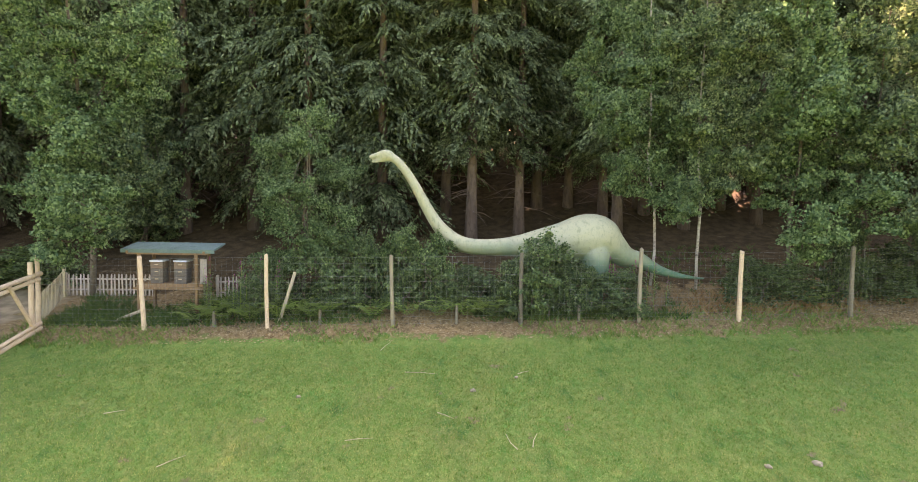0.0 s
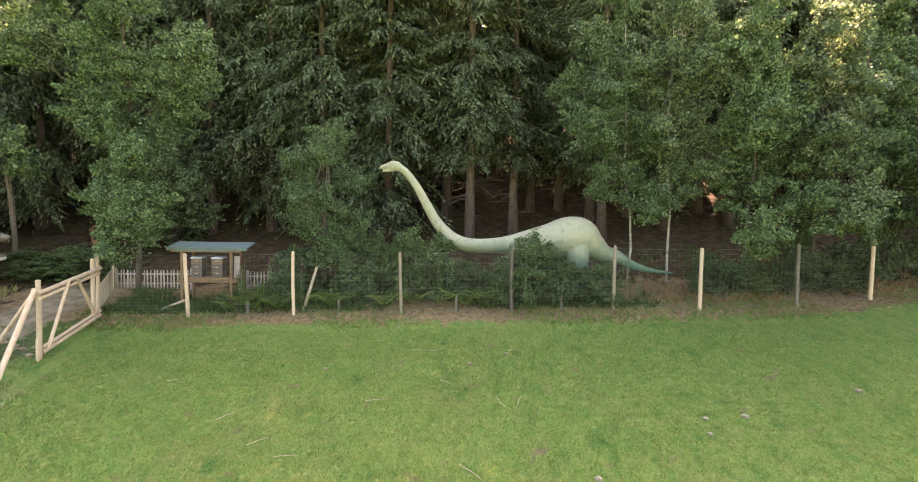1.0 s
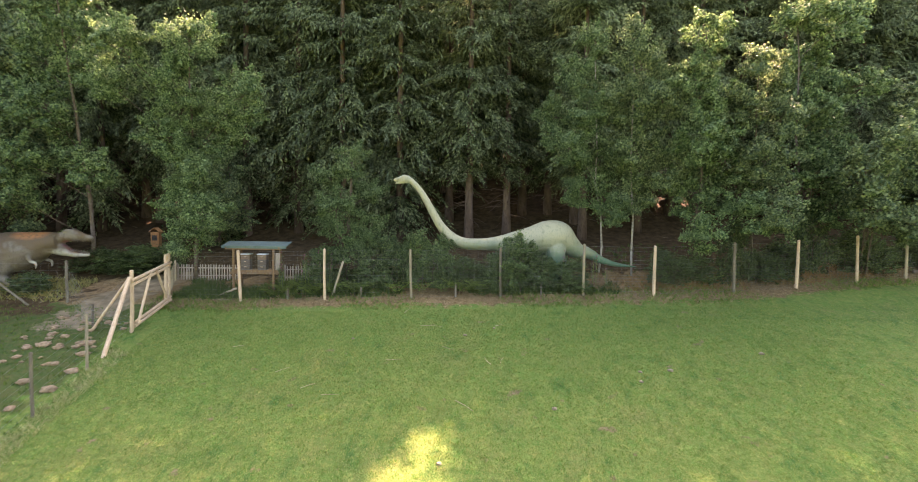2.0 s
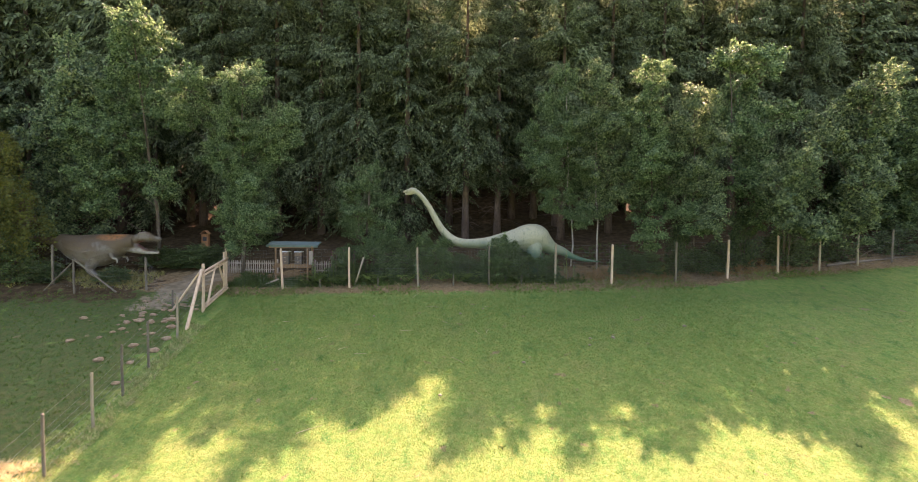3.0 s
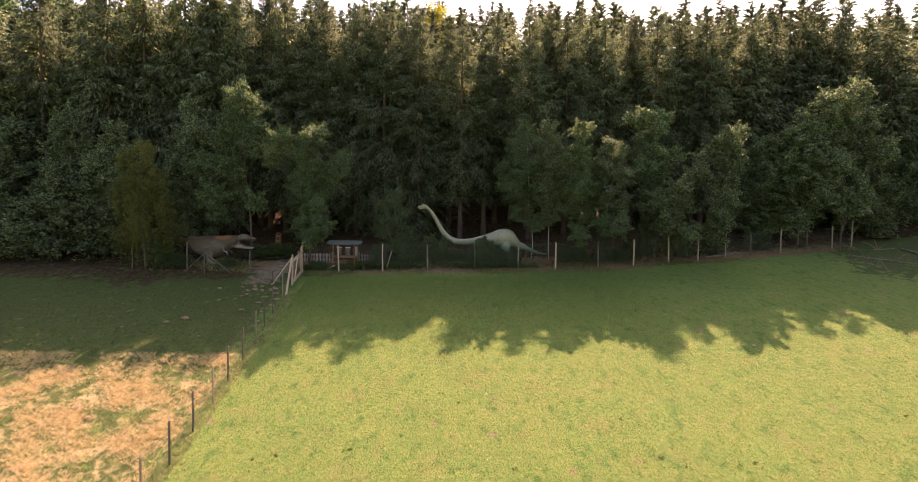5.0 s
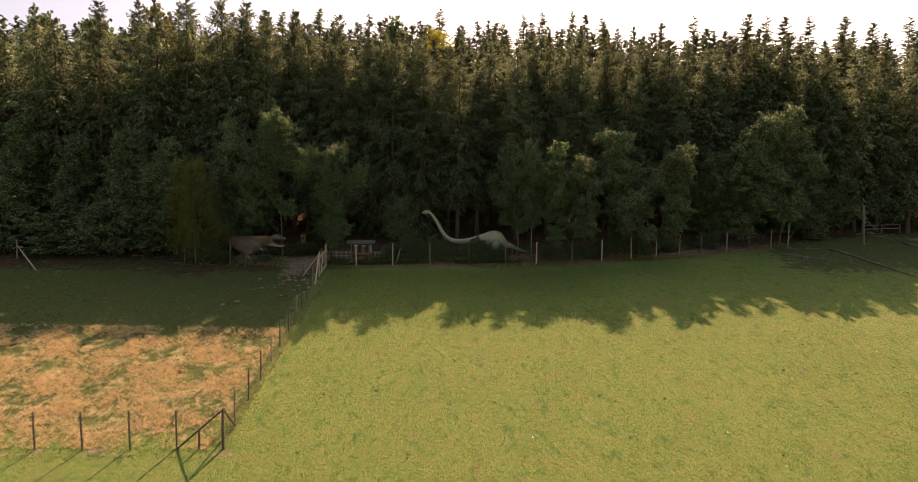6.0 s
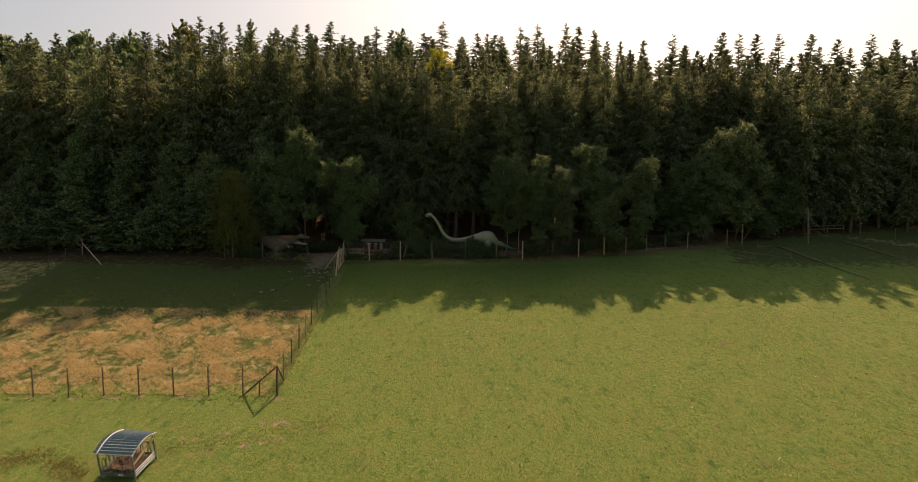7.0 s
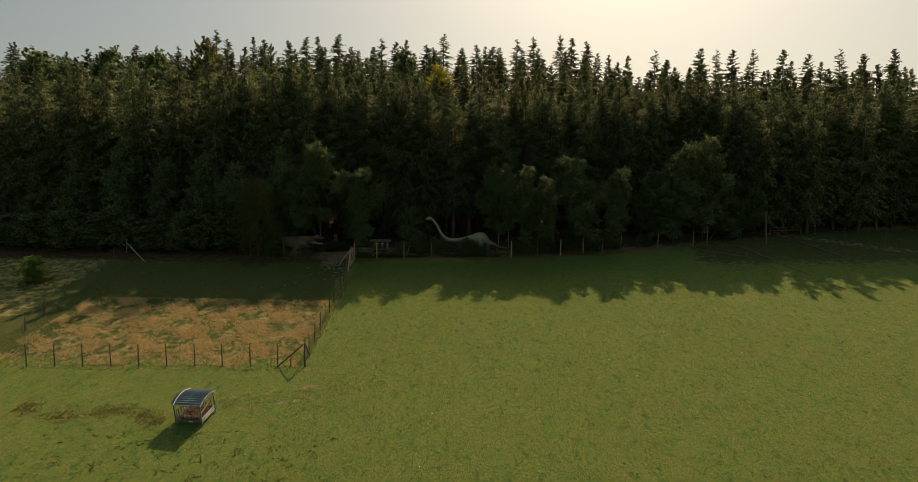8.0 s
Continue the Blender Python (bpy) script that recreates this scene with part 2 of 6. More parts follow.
def painted_body(name, top, low, z0, z1, patch=None, stain=(0.2, 0.22, 0.16), zones=()):
    """Statue colour: the low tone runs into the top tone by height, with stains and fine cracks."""
    m = bpy.data.materials.new(name)
    m.use_nodes = True
    nt = m.node_tree
    p = nt.nodes["Principled BSDF"]
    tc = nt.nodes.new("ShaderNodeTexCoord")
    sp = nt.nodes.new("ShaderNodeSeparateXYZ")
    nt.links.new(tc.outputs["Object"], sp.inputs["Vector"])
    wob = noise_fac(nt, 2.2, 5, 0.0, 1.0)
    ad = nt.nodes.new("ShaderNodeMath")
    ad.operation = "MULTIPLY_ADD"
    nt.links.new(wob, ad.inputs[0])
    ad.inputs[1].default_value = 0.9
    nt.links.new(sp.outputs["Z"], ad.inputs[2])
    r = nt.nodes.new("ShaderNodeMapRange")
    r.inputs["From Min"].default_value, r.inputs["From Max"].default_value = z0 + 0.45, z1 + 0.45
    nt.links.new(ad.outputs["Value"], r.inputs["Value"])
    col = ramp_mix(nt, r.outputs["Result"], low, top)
    if patch:
        col = ramp_mix(nt, noise_fac(nt, 1.1, 4, 0.56, 0.66), col, patch)
    col = ramp_mix(nt, noise_fac(nt, 5.0, 8, 0.55, 0.8, stretch=(1.5, 1.5, 0.5)), col, stain)
    col = ramp_mix(nt, noise_fac(nt, 18.0, 6, 0.55, 0.85), col, stain)
    for zone, paint in zones:
        at = nt.nodes.new("ShaderNodeAttribute")
        at.attribute_name = zone
        worn = nt.nodes.new("ShaderNodeMath")
        worn.operation = "MULTIPLY"
        nt.links.new(at.outputs["Fac"], worn.inputs[0])
        nt.links.new(noise_fac(nt, 7.0, 6, 0.2, 0.55), worn.inputs[1])
        col = ramp_mix(nt, worn.outputs["Value"], col, paint)
    nt.links.new(col, p.inputs["Base Color"])
    p.inputs["Roughness"].default_value = 0.7
    add_bump(nt, noise_fac(nt, 24.0, 8, 0.3, 0.7), 0.4, 0.015)
    return m


# pale cream tone above, darker green tone towards the feet, by height
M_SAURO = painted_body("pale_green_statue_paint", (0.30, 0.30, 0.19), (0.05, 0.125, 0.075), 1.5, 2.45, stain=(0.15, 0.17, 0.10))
M_REX = painted_body("brown_statue_paint", (0.088, 0.062, 0.03), (0.165, 0.15, 0.115), 0.7, 1.85, patch=(0.14, 0.125, 0.095), stain=(0.07, 0.055, 0.035), zones=(("orange", (0.30, 0.13, 0.045)), ("white", (0.30, 0.30, 0.25)), ("mouth", (0.10, 0.03, 0.025))))
M_TOOTH = surface("ivory_teeth", (0.7, 0.66, 0.52), (0.6, 0.55, 0.42), 5, 0.5, 0, 0.1, 0.002, 20)
# near-black colour for the shade inside an opening
M_DARK = surface("opening_shade", (0.03, 0.028, 0.025), (0.05, 0.045, 0.04), 5, 0.9, 0, 0, 0, 20)

# ---------------------------------------------------------------- mesh helpers


def height(x, y):
    """The hillside: an even slope that eases off on the ridge and in the valley."""
    x, y = np.asarray(x, float), np.asarray(y, float)
    yy = np.where(y > 85, 85 + 60 * (1 - np.exp(-(y - 85) / 60)), np.where(y < -85, -85 - 70 * (1 - np.exp((y + 85) / 70)), y))
    z = 0.243 * yy + 0.165 * np.clip(yy - 9, 0, 120) + 0.025 * np.clip(x, -12, 60)
    bank = 0.16 * np.exp(-((y - 0.2) / 0.8) ** 2) - 0.10 * np.exp(-((y + 1.5) / 0.9) ** 2)
    bumps = 0.05 * np.sin(x * 0.9 + 1.3 * np.sin(y * 0.37)) * np.sin(y * 0.8 + 0.7) + 0.09 * np.sin(x * 0.23 + 2) * np.sin(y * 0.31)
    near = np.exp(-((x - 5) / 90) ** 2)
    return z + (bank * 0.5 + bumps * 0.6) * near


def gz(x, y):
    return float(height(x, y))


def mesh_of(name, verts, faces, mat, smooth=False):
    """A mesh from arrays: faces all with the same number of corners."""
    verts, faces = np.asarray(verts, np.float32), np.asarray(faces, np.int32)
    me = bpy.data.meshes.new(name)
    me.vertices.add(len(verts))
    me.vertices.foreach_set("co", verts.ravel())
    n, k = faces.shape
    me.loops.add(n * k)
    me.loops.foreach_set("vertex_index", faces.ravel())
    me.polygons.add(n)
    me.polygons.foreach_set("loop_start", np.arange(n, dtype=np.int32) * k)
    me.polygons.foreach_set("use_smooth", np.full(n, smooth))
    me.update(calc_edges=True)
    me.materials.append(mat)
    return me


def part(name, bm, material, parent=None, label="", at=None, smooth=False):
    """Links a bmesh (or a ready mesh) as one object, under a thing or a part."""
    if isinstance(bm, bmesh.types.BMesh):
        me = bpy.data.meshes.new(name)
        bm.to_mesh(me)
        bm.free()
        me.materials.append(material)
        if smooth:
            me.polygons.foreach_set("use_smooth", np.full(len(me.polygons), True))
    else:
        me = bm
    ob = new(name, me)
    if parent is not None:
        ob.parent = parent
    if at is not None:
        ob.matrix_basis = at
    if label:
        ob["label"] = label
    return ob


def thing(name, label, category, at, group="", kind=""):
    return tagged(pose_of(new(name), at), label, category, group, kind)


def pose_of(ob, at):
    ob.matrix_basis = at
    return ob


def joined(chunks):
    vs, fs, k = [], [], 0
    for v, f in chunks:
        vs.append(np.asarray(v, float))
        fs.append(np.asarray(f, int) + k)
        k += len(v)
    return np.concatenate(vs), np.concatenate(fs)


def tube(points, radii, sides=8, flat=1.0, cap=True):
    """Quads along a line of points, each with its radius."""
    pts = np.asarray(points, float)
    rad = np.broadcast_to(np.asarray(radii, float), (len(pts),))
    tang = np.gradient(pts, axis=0)
    tang /= np.linalg.norm(tang, axis=1)[:, None] + 1e-9
    ref = np.array((0.0, 0.0, 1.0)) if abs(tang[0][2]) < 0.9 else np.array((1.0, 0.0, 0.0))
    v = []
    for p, t, r in zip(pts, tang, rad):
        a = np.cross(t, ref)
        a /= np.linalg.norm(a) + 1e-9
        b = np.cross(a, t)
        ang = np.linspace(0, 2 * math.pi, sides, endpoint=False)
        v.append(p + r * (np.cos(ang)[:, None] * a * flat + np.sin(ang)[:, None] * b))
        ref = b
    v = np.concatenate(v)
    n = len(pts)
    i = np.arange(n - 1)[:, None] * sides + np.arange(sides)[None, :]
    j = np.arange(n - 1)[:, None] * sides + (np.arange(sides)[None, :] + 1) % sides
    f = np.stack((i, j, j + sides, i + sides), -1).reshape(-1, 4)
    if cap:
        k = len(v)
        v = np.concatenate((v, pts[:1], pts[-1:]))
        h = np.arange(0, sides, 2)
        f = np.concatenate((f, np.stack((np.full(len(h), k), (h + 2) % sides, (h + 1) % sides, h), -1),
                            (n - 1) * sides + np.stack((np.full(len(h), k + 1 - (n - 1) * sides), h, (h + 1) % sides, (h + 2) % sides), -1)))
    return v, f


def rod(a, b, r0, r1=None, sides=8):
    a, b = np.asarray(a, float), np.asarray(b, float)
    r1 = r0 if r1 is None else r1
    return tube([a, a + (b - a) * 0.5, b], [r0, (r0 + r1) / 2, r1], sides)


def box(bm, x0, x1, y0, y1, z0, z1, m=None, bevel=0.0):
    got = bmesh.ops.create_cube(bm, size=1, matrix=Matrix.LocRotScale(((x0 + x1) / 2, (y0 + y1) / 2, (z0 + z1) / 2), None, (x1 - x0, y1 - y0, z1 - z0)))
    if bevel:
        edges = {e for v in got["verts"] for e in v.link_edges}
        bmesh.ops.bevel(bm, geom=list(edges), offset=bevel, segments=1, affect="EDGES")
    if m is not None:
        bmesh.ops.transform(bm, matrix=m, verts=bm.verts)
    return bm


def beam(a, b, w, h, bevel=0.006):
    """A squared timber from a to b, as a bmesh."""
    a, b = Vector(a), Vector(b)
    bm = box(bmesh.new(), -w / 2, w / 2, -h / 2, h / 2, 0, (b - a).length, None, bevel)
    bmesh.ops.transform(bm, matrix=Matrix.Translation(a) @ (b - a).to_track_quat("Z", "Y").to_matrix().to_4x4(), verts=bm.verts)
    return bm


def rhombs(c, u, v):
    """Leaf quads: centres, half length vectors, half width vectors."""
    n = len(c)
    verts = np.stack((c - u, c + v - 0.15 * u, c + u, c - v - 0.15 * u), 1).reshape(-1, 3)
    return verts, np.arange(4 * n).reshape(n, 4)


def unit(a):
    return a / (np.linalg.norm(a, axis=-1, keepdims=True) + 1e-9)


# ---------------------------------------------------------------- ground
def axis(lo, hi, step, far):
    mid = np.arange(lo, hi + 1e-6, step)
    out, d, p = [], step, hi
    while p < far:
        d *= 1.35
        p += d
        out.append(p)
    low, d, p = [], step, lo
    while p > -far:
        d *= 1.35
        p -= d
        low.append(p)
    return np.concatenate((np.array(low[::-1]), mid, np.array(out)))


gx, gy = axis(-60, 64, 0.6, 2500), axis(-60, 30, 0.45, 2500)
X, Y = np.meshgrid(gx, gy, indexing="ij")
gv = np.stack((X, Y, height(X, Y)), -1).reshape(-1, 3)
ii = np.arange(len(gx) - 1)[:, None] * len(gy) + np.arange(len(gy) - 1)[None, :]
gf = np.stack((ii, ii + len(gy), ii + len(gy) + 1, ii + 1), -1).reshape(-1, 4)
ground = tagged(new("ground", mesh_of("ground", gv, gf, M_GROUND, True)), "sloping mown meadow with dry patches and a leaf-strewn wood floor", "ground", kind="structure")


def fence_y(x):
    """The line of the fence along the wood."""
    return np.where(x < 9.65, 0.0, (x - 9.65) * 0.19)


def band(v, lo, hi, soft):
    return np.clip((v - lo) / soft, 0, 1) * np.clip((hi - v) / soft, 0, 1)


fy = fence_y(X)
litter = np.clip((Y - fy + 0.85) / 0.6, 0, 1) * np.where(X < -13.4, np.clip((Y + 0.9 - 0.3 * np.clip(-24 - X, 0, 10)) / 0.9, 0, 1), 1)
litter = np.where(X > 31, np.clip((Y - 9) / 2, 0, 1), litter)
dry = 0.55 * np.clip((-41.5 - X) / 1.5, 0, 1) * band(Y, -20, 3, 3)
dry = np.maximum(dry, band(X, -37, -13.0, 1.2) * band(Y, -26.2, -12.5, 2.5) * 0.5)
dirt = 0.42 * band(Y - (7.5 - 0.62 * (X - 46)), -1.6, 1.8, 0.8) * np.clip((X - 40) / 3, 0, 1)
dirt = np.maximum(dirt, band(X + 15.6 - 0.25 * Y, -1.5, 1.5, 0.8) * band(Y, -3.0, 4.5, 1.5) * 0.85)
dirt = np.maximum(dirt, 0.33 * band(X + 12.8, -0.3, 0.3, 0.3) * band(Y, -26, -3, 0.5))
dirt = np.maximum(dirt, 0.42 * band(Y + 25.6, -0.45, 0.45, 0.4) * band(X, -40, -11.5, 0.8))
for off in (0.0, 1.5):
    dirt = np.maximum(dirt, 0.44 * band(Y + 28.1 + off - 0.25 * (X + 11.5) + 0.008 * (X + 11.5) ** 2, -0.5, 0.5, 0.45) * band(X, -24, -6, 5))
# past x = 12 the dark floor starts sooner, painting shade under the trees
needles = np.clip((Y - fy - np.where(X > 12, 0.5, 2.2)) / 1.5, 0, 1)
needles = np.maximum(needles, np.clip((-15.5 - X) / 3, 0, 1) * np.clip((Y + 2.6) / 2.5, 0, 0.75))
# dark floor colour in a soft oval below the weeping birch
needles = np.maximum(needles, 0.9 * np.exp(-(((X + 25.2) / 2.8) ** 2 + ((Y + 1.2) / 2.0) ** 2)))
# left: unmown paddock, also darkened for the shade of the trees
rough = 0.85 * np.clip((-13.2 - X) / 0.8, 0, 1) * band(Y, -24.8, 3, 1.0)
# right end: tree shade on the grass, painted as a darker colour
rough = np.maximum(rough, 0.8 * np.clip((X - 27) / 5, 0, 1) * np.clip((Y + 5) / 4, 0, 1))
for name, value in (("rough", rough), ("litter", litter), ("needles", needles), ("dry", dry), ("dirt", dirt)):
    at = ground.data.attributes.new(name, "FLOAT", "POINT")
    at.data.foreach_set("value", value.astype(np.float32).ravel())

# ---------------------------------------------------------------- trees


def spruce_parts(rng, h, clear, radius, dz, per, pairs, bits, dead, width, cone=0.45, hang=0.35, larch=False, thin=0.0):
    """Trunk and needle crown: whorls of boughs, each a flat drooping spray of side twigs set with needles."""
    zs = np.arange(clear, h - 0.15, dz)
    z0 = np.repeat(zs, per) + rng.uniform(-dz / 2, dz / 2, len(zs) * per)
    rel = np.clip((z0 - clear) / (h - clear), 0, 1)
    L = radius * np.clip((1.015 - rel) / cone, 0.02, 1) ** 0.8 * rng.uniform(0.55, 1.15, len(z0)) * np.clip(0.65 + rel * 3, 0, 1)
    az = rng.uniform(0, 2 * math.pi, len(z0))
    keep = rng.uniform(size=len(z0)) > thin
    z0, rel, L, az = z0[keep], rel[keep], L[keep], az[keep]
    out = np.stack((np.cos(az), np.sin(az), np.zeros_like(az)), -1)
    side = np.stack((-np.sin(az), np.cos(az), np.zeros_like(az)), -1)
    rise = 0.9 * rel ** 2 - 0.12 + rng.uniform(-0.12, 0.12, len(z0))
    sag = 0.5 * (1 - rel) + 0.1
    tip = 0.22 * (1 - rel)
    n = len(z0) * pairs * 2
    rep = lambda a: np.repeat(a, pairs * 2, axis=0)
    s = np.tile(np.repeat(np.linspace(0.16, 1.0, pairs), 2), len(z0)) + rng.uniform(-0.05, 0.05, n)
    s = np.clip(s, 0.06, 1.0)[:, None]
    sign = np.where(np.arange(n) % 2, 1.0, -1.0)[:, None]
    Lr, o, sd = rep(L)[:, None], rep(out), rep(side)
    base = o * Lr * s
    base[:, 2] += rep(z0) + (Lr * (rep(rise)[:, None] * s - rep(sag)[:, None] * s ** 2 + rep(tip)[:, None] * np.clip(s - 0.6, 0, 1)))[:, 0]
    bl = np.clip(0.46 * Lr * (1.08 - 0.78 * s), 0.14, 0.95) * rng.uniform(0.65, 1.3, (n, 1))
    drop = (0.05 if larch else 1.0) * hang * rng.uniform(0.2, 1.5, (n, 1))
    d = unit(o * rng.uniform(0.45, 0.95, (n, 1)) + sd * sign * rng.uniform(0.45, 1.0, (n, 1)) * (1.1 - 0.7 * s) + np.array((0, 0, -1)) * drop)
    chunks = []
    for k in range(bits):
        t = (k + 0.5) / bits
        c = base + d * bl * t + np.array((0, 0, -1)) * bl * drop * 0.5 * t * t
        dk = unit(d + np.array((0, 0, -1)) * drop * t + 0.16 * rng.normal(size=(n, 3)))
        nrm = unit(np.array((0, 0, 0.75)) + 0.35 * o + 0.5 * rng.normal(size=(n, 3)))
        w = unit(np.cross(dk, nrm)) * width * (1.2 - 0.55 * t) * rng.uniform(0.7, 1.3, (n, 1))
        chunks.append(rhombs(c, dk * bl / bits * 0.62, w))
    cv, cf = joined(chunks)
    tz = np.linspace(-0.4, h, 9)
    tr = 0.011 * h * (1 - np.linspace(0, 1, 9)) ** 0.8 + 0.012
    tr[0] *= 1.35
    tv, tf = tube(np.column_stack((np.zeros((9, 2)), tz)), tr, 8)
    wood = []
    for _ in range(dead):
        z, a = rng.uniform(0.8, max(clear, 1.5) + 2.0), rng.uniform(0, 2 * math.pi)
        l, dr = rng.uniform(0.5, 2.2), rng.uniform(-0.5, 0.1)
        p0 = np.array((0, 0, z))
        p1 = p0 + l * np.array((math.cos(a), math.sin(a), dr))
        wood.append(tube([p0, (p0 + p1) / 2 + (0, 0, 0.05), p1 + (0, 0, -0.12)], [0.02, 0.012, 0.005], 4, 1, False))
    return (tv, tf), (cv, cf), (joined(wood) if wood else None)


def make_spruce(label, seed, leaf=None, **kw):
    rng = np.random.default_rng(seed)
    (tv, tf), (cv, cf), twigs = spruce_parts(rng, **kw)
    t = thing("spruce_tree", label, "tree", pose(0, 0, -500), "spruces of the wood")
    part("trunk", mesh_of("spruce_trunk", tv, tf, M_BARK, True), None, t)
    tagged(part("crown", mesh_of("spruce_crown", cv, cf, leaf or M_NEEDLE), None, t), kind="stuff")
    if twigs:
        tagged(part("dead_wood", mesh_of("dead_wood", *twigs, M_BARK), None, t), kind="stuff")
    return t


def round_lobes(rng, h, spread, clear, n):
    """Lobes of a free-standing crown: widest below the middle, set spirally round the trunk. Rows of x, y, z, radius."""
    rows = []
    for i in range(n):
        q = (i + rng.uniform(0.2, 0.8)) / n
        prof = math.sin(math.pi * (0.22 + 0.72 * q)) ** 0.8
        a, r = i * 2.4 + rng.uniform(-0.5, 0.5), spread * (0.22 + 0.24 * prof) * rng.uniform(0.8, 1.2)
        off = max(0.0, spread * prof * rng.uniform(0.75, 1.1) - r)
        rows.append((off * math.cos(a), off * math.sin(a), clear * h + (1 - clear) * h * q * 0.97 - r * 0.2, r))
    return rows


def lobed_parts(rng, lobes, density, leaf, clump=0.36, hang=0.0, trunk_r=0.09, stems=1, lean=0.0):
    """Trunk, limbs to each lobe of the crown, twigs to leaf clumps on the lobe's skin, and the leaves of the clumps."""
    lobes = np.asarray(lobes, float)
    top = lobes[np.argmax(lobes[:, 2])]
    trunks, wood, cs, us, vs = [], [], [], [], []
    lines = []
    for k in range(stems):
        a0 = rng.uniform(0, 6.28)
        foot_at = np.array((math.cos(a0), math.sin(a0), 0)) * (0.0 if stems == 1 else rng.uniform(0.12, 0.35))
        goal = top if k == 0 else lobes[rng.integers(0, len(lobes))]
        t = np.linspace(0, 1, 8)[:, None]
        head = np.array((goal[0], goal[1], goal[2] + 0.3 * goal[3]))
        line = foot_at + np.array((0, 0, -0.3)) + (head - foot_at) * np.concatenate((t ** 1.5, t ** 1.5, t), 1)
        line[1:-1, :2] += rng.normal(0, 0.07, (6, 2))
        lines.append(line)
        trunks.append(tube(line, trunk_r / math.sqrt(stems) * (1 - 0.93 * t[:, 0]) ** 0.8 + 0.008, 7))
    for x, y, z, r in lobes:
        c0 = np.array((x, y, z))
        line = lines[int(rng.integers(0, len(lines)))]
        reach = np.linalg.norm(line[:, :2] - c0[:2], axis=1)
        z_from = max(0.15 * top[2], z - 0.25 * r - 0.75 * reach.min())
        i = int(np.argmin(np.abs(line[:, 2] - z_from)))
        p0 = line[i]
        mid = (p0 + c0) / 2 + np.array((0, 0, 0.1 * r)) + rng.normal(0, 0.08, 3)
        wood.append(tube([p0, mid, c0], [trunk_r * 0.3 * (1 - 0.08 * i), trunk_r * 0.2, 0.012], 5, 1, False))
        m = max(5, int(15 * r * r * (0.36 / clump) ** 2))
        way = unit(rng.normal(size=(m, 3)) + np.array((0, 0, 0.25)))
        cc = c0 + way * r * rng.uniform(0.6, 1.08, (m, 1)) * np.array((1, 1, 0.92))
        for q in cc[::2]:
            wood.append(tube([c0, (c0 + q) / 2 + rng.normal(0, 0.06, 3), q], [0.014, 0.009, 0.004], 3, 1, False))
        k = int(density * r * r)
        idx = rng.integers(0, m, k)
        size = clump * rng.uniform(0.55, 1.3, m)
        g = unit(rng.normal(size=(k, 3))) * rng.uniform(0.35, 1.05, (k, 1)) * size[idx][:, None]
        c = cc[idx] + g * np.array((1.0, 1.0, 0.62)) + np.array((0, 0, -1)) * (np.linalg.norm(g[:, :2], axis=1) ** 2 / clump * 0.45)[:, None]
        loose = rng.uniform(size=k) < 0.14
        c[loose] = c0 + unit(rng.normal(size=(int(loose.sum()), 3))) * r * rng.uniform(0.3, 1.22, (int(loose.sum()), 1))
        shoots = max(6, int(9 * r))
        to = unit(rng.normal(size=(shoots, 3)) * np.array((1, 1, 0.7)) + np.array((0, 0, 0.75 - 1.2 * (hang > 0.3))))
        pick = np.flatnonzero(rng.uniform(size=k) < 0.24)
        which, along = rng.integers(0, shoots, len(pick)), rng.uniform(0, 1, (len(pick), 1))
        c[pick] = c0 + to[which] * r * (0.75 + 0.8 * along) + rng.normal(size=(len(pick), 3)) * 0.13 * (1.25 - along)
        if hang:
            c[:, 2] -= rng.exponential(hang, k) * (rng.uniform(size=k) < 0.7)
        nrm = unit(0.5 * way[idx] + 0.45 * unit(g) + 0.6 * rng.normal(size=(k, 3)) + np.array((0, 0, 0.55)))
        u = unit(np.cross(nrm, rng.normal(size=(k, 3))) + np.array((0, 0, -0.5 - 0.8 * (hang > 0.3))))
        ls = leaf * rng.uniform(0.6, 1.35, (k, 1))
        cs.append(c)
        us.append(u * ls * 0.5)
        vs.append(unit(np.cross(nrm, u)) * ls * 0.34)
    c = np.concatenate(cs)
    c[:, 2] = np.maximum(c[:, 2], 0.08)
    return trunks, joined(wood), rhombs(c, np.concatenate(us), np.concatenate(vs))


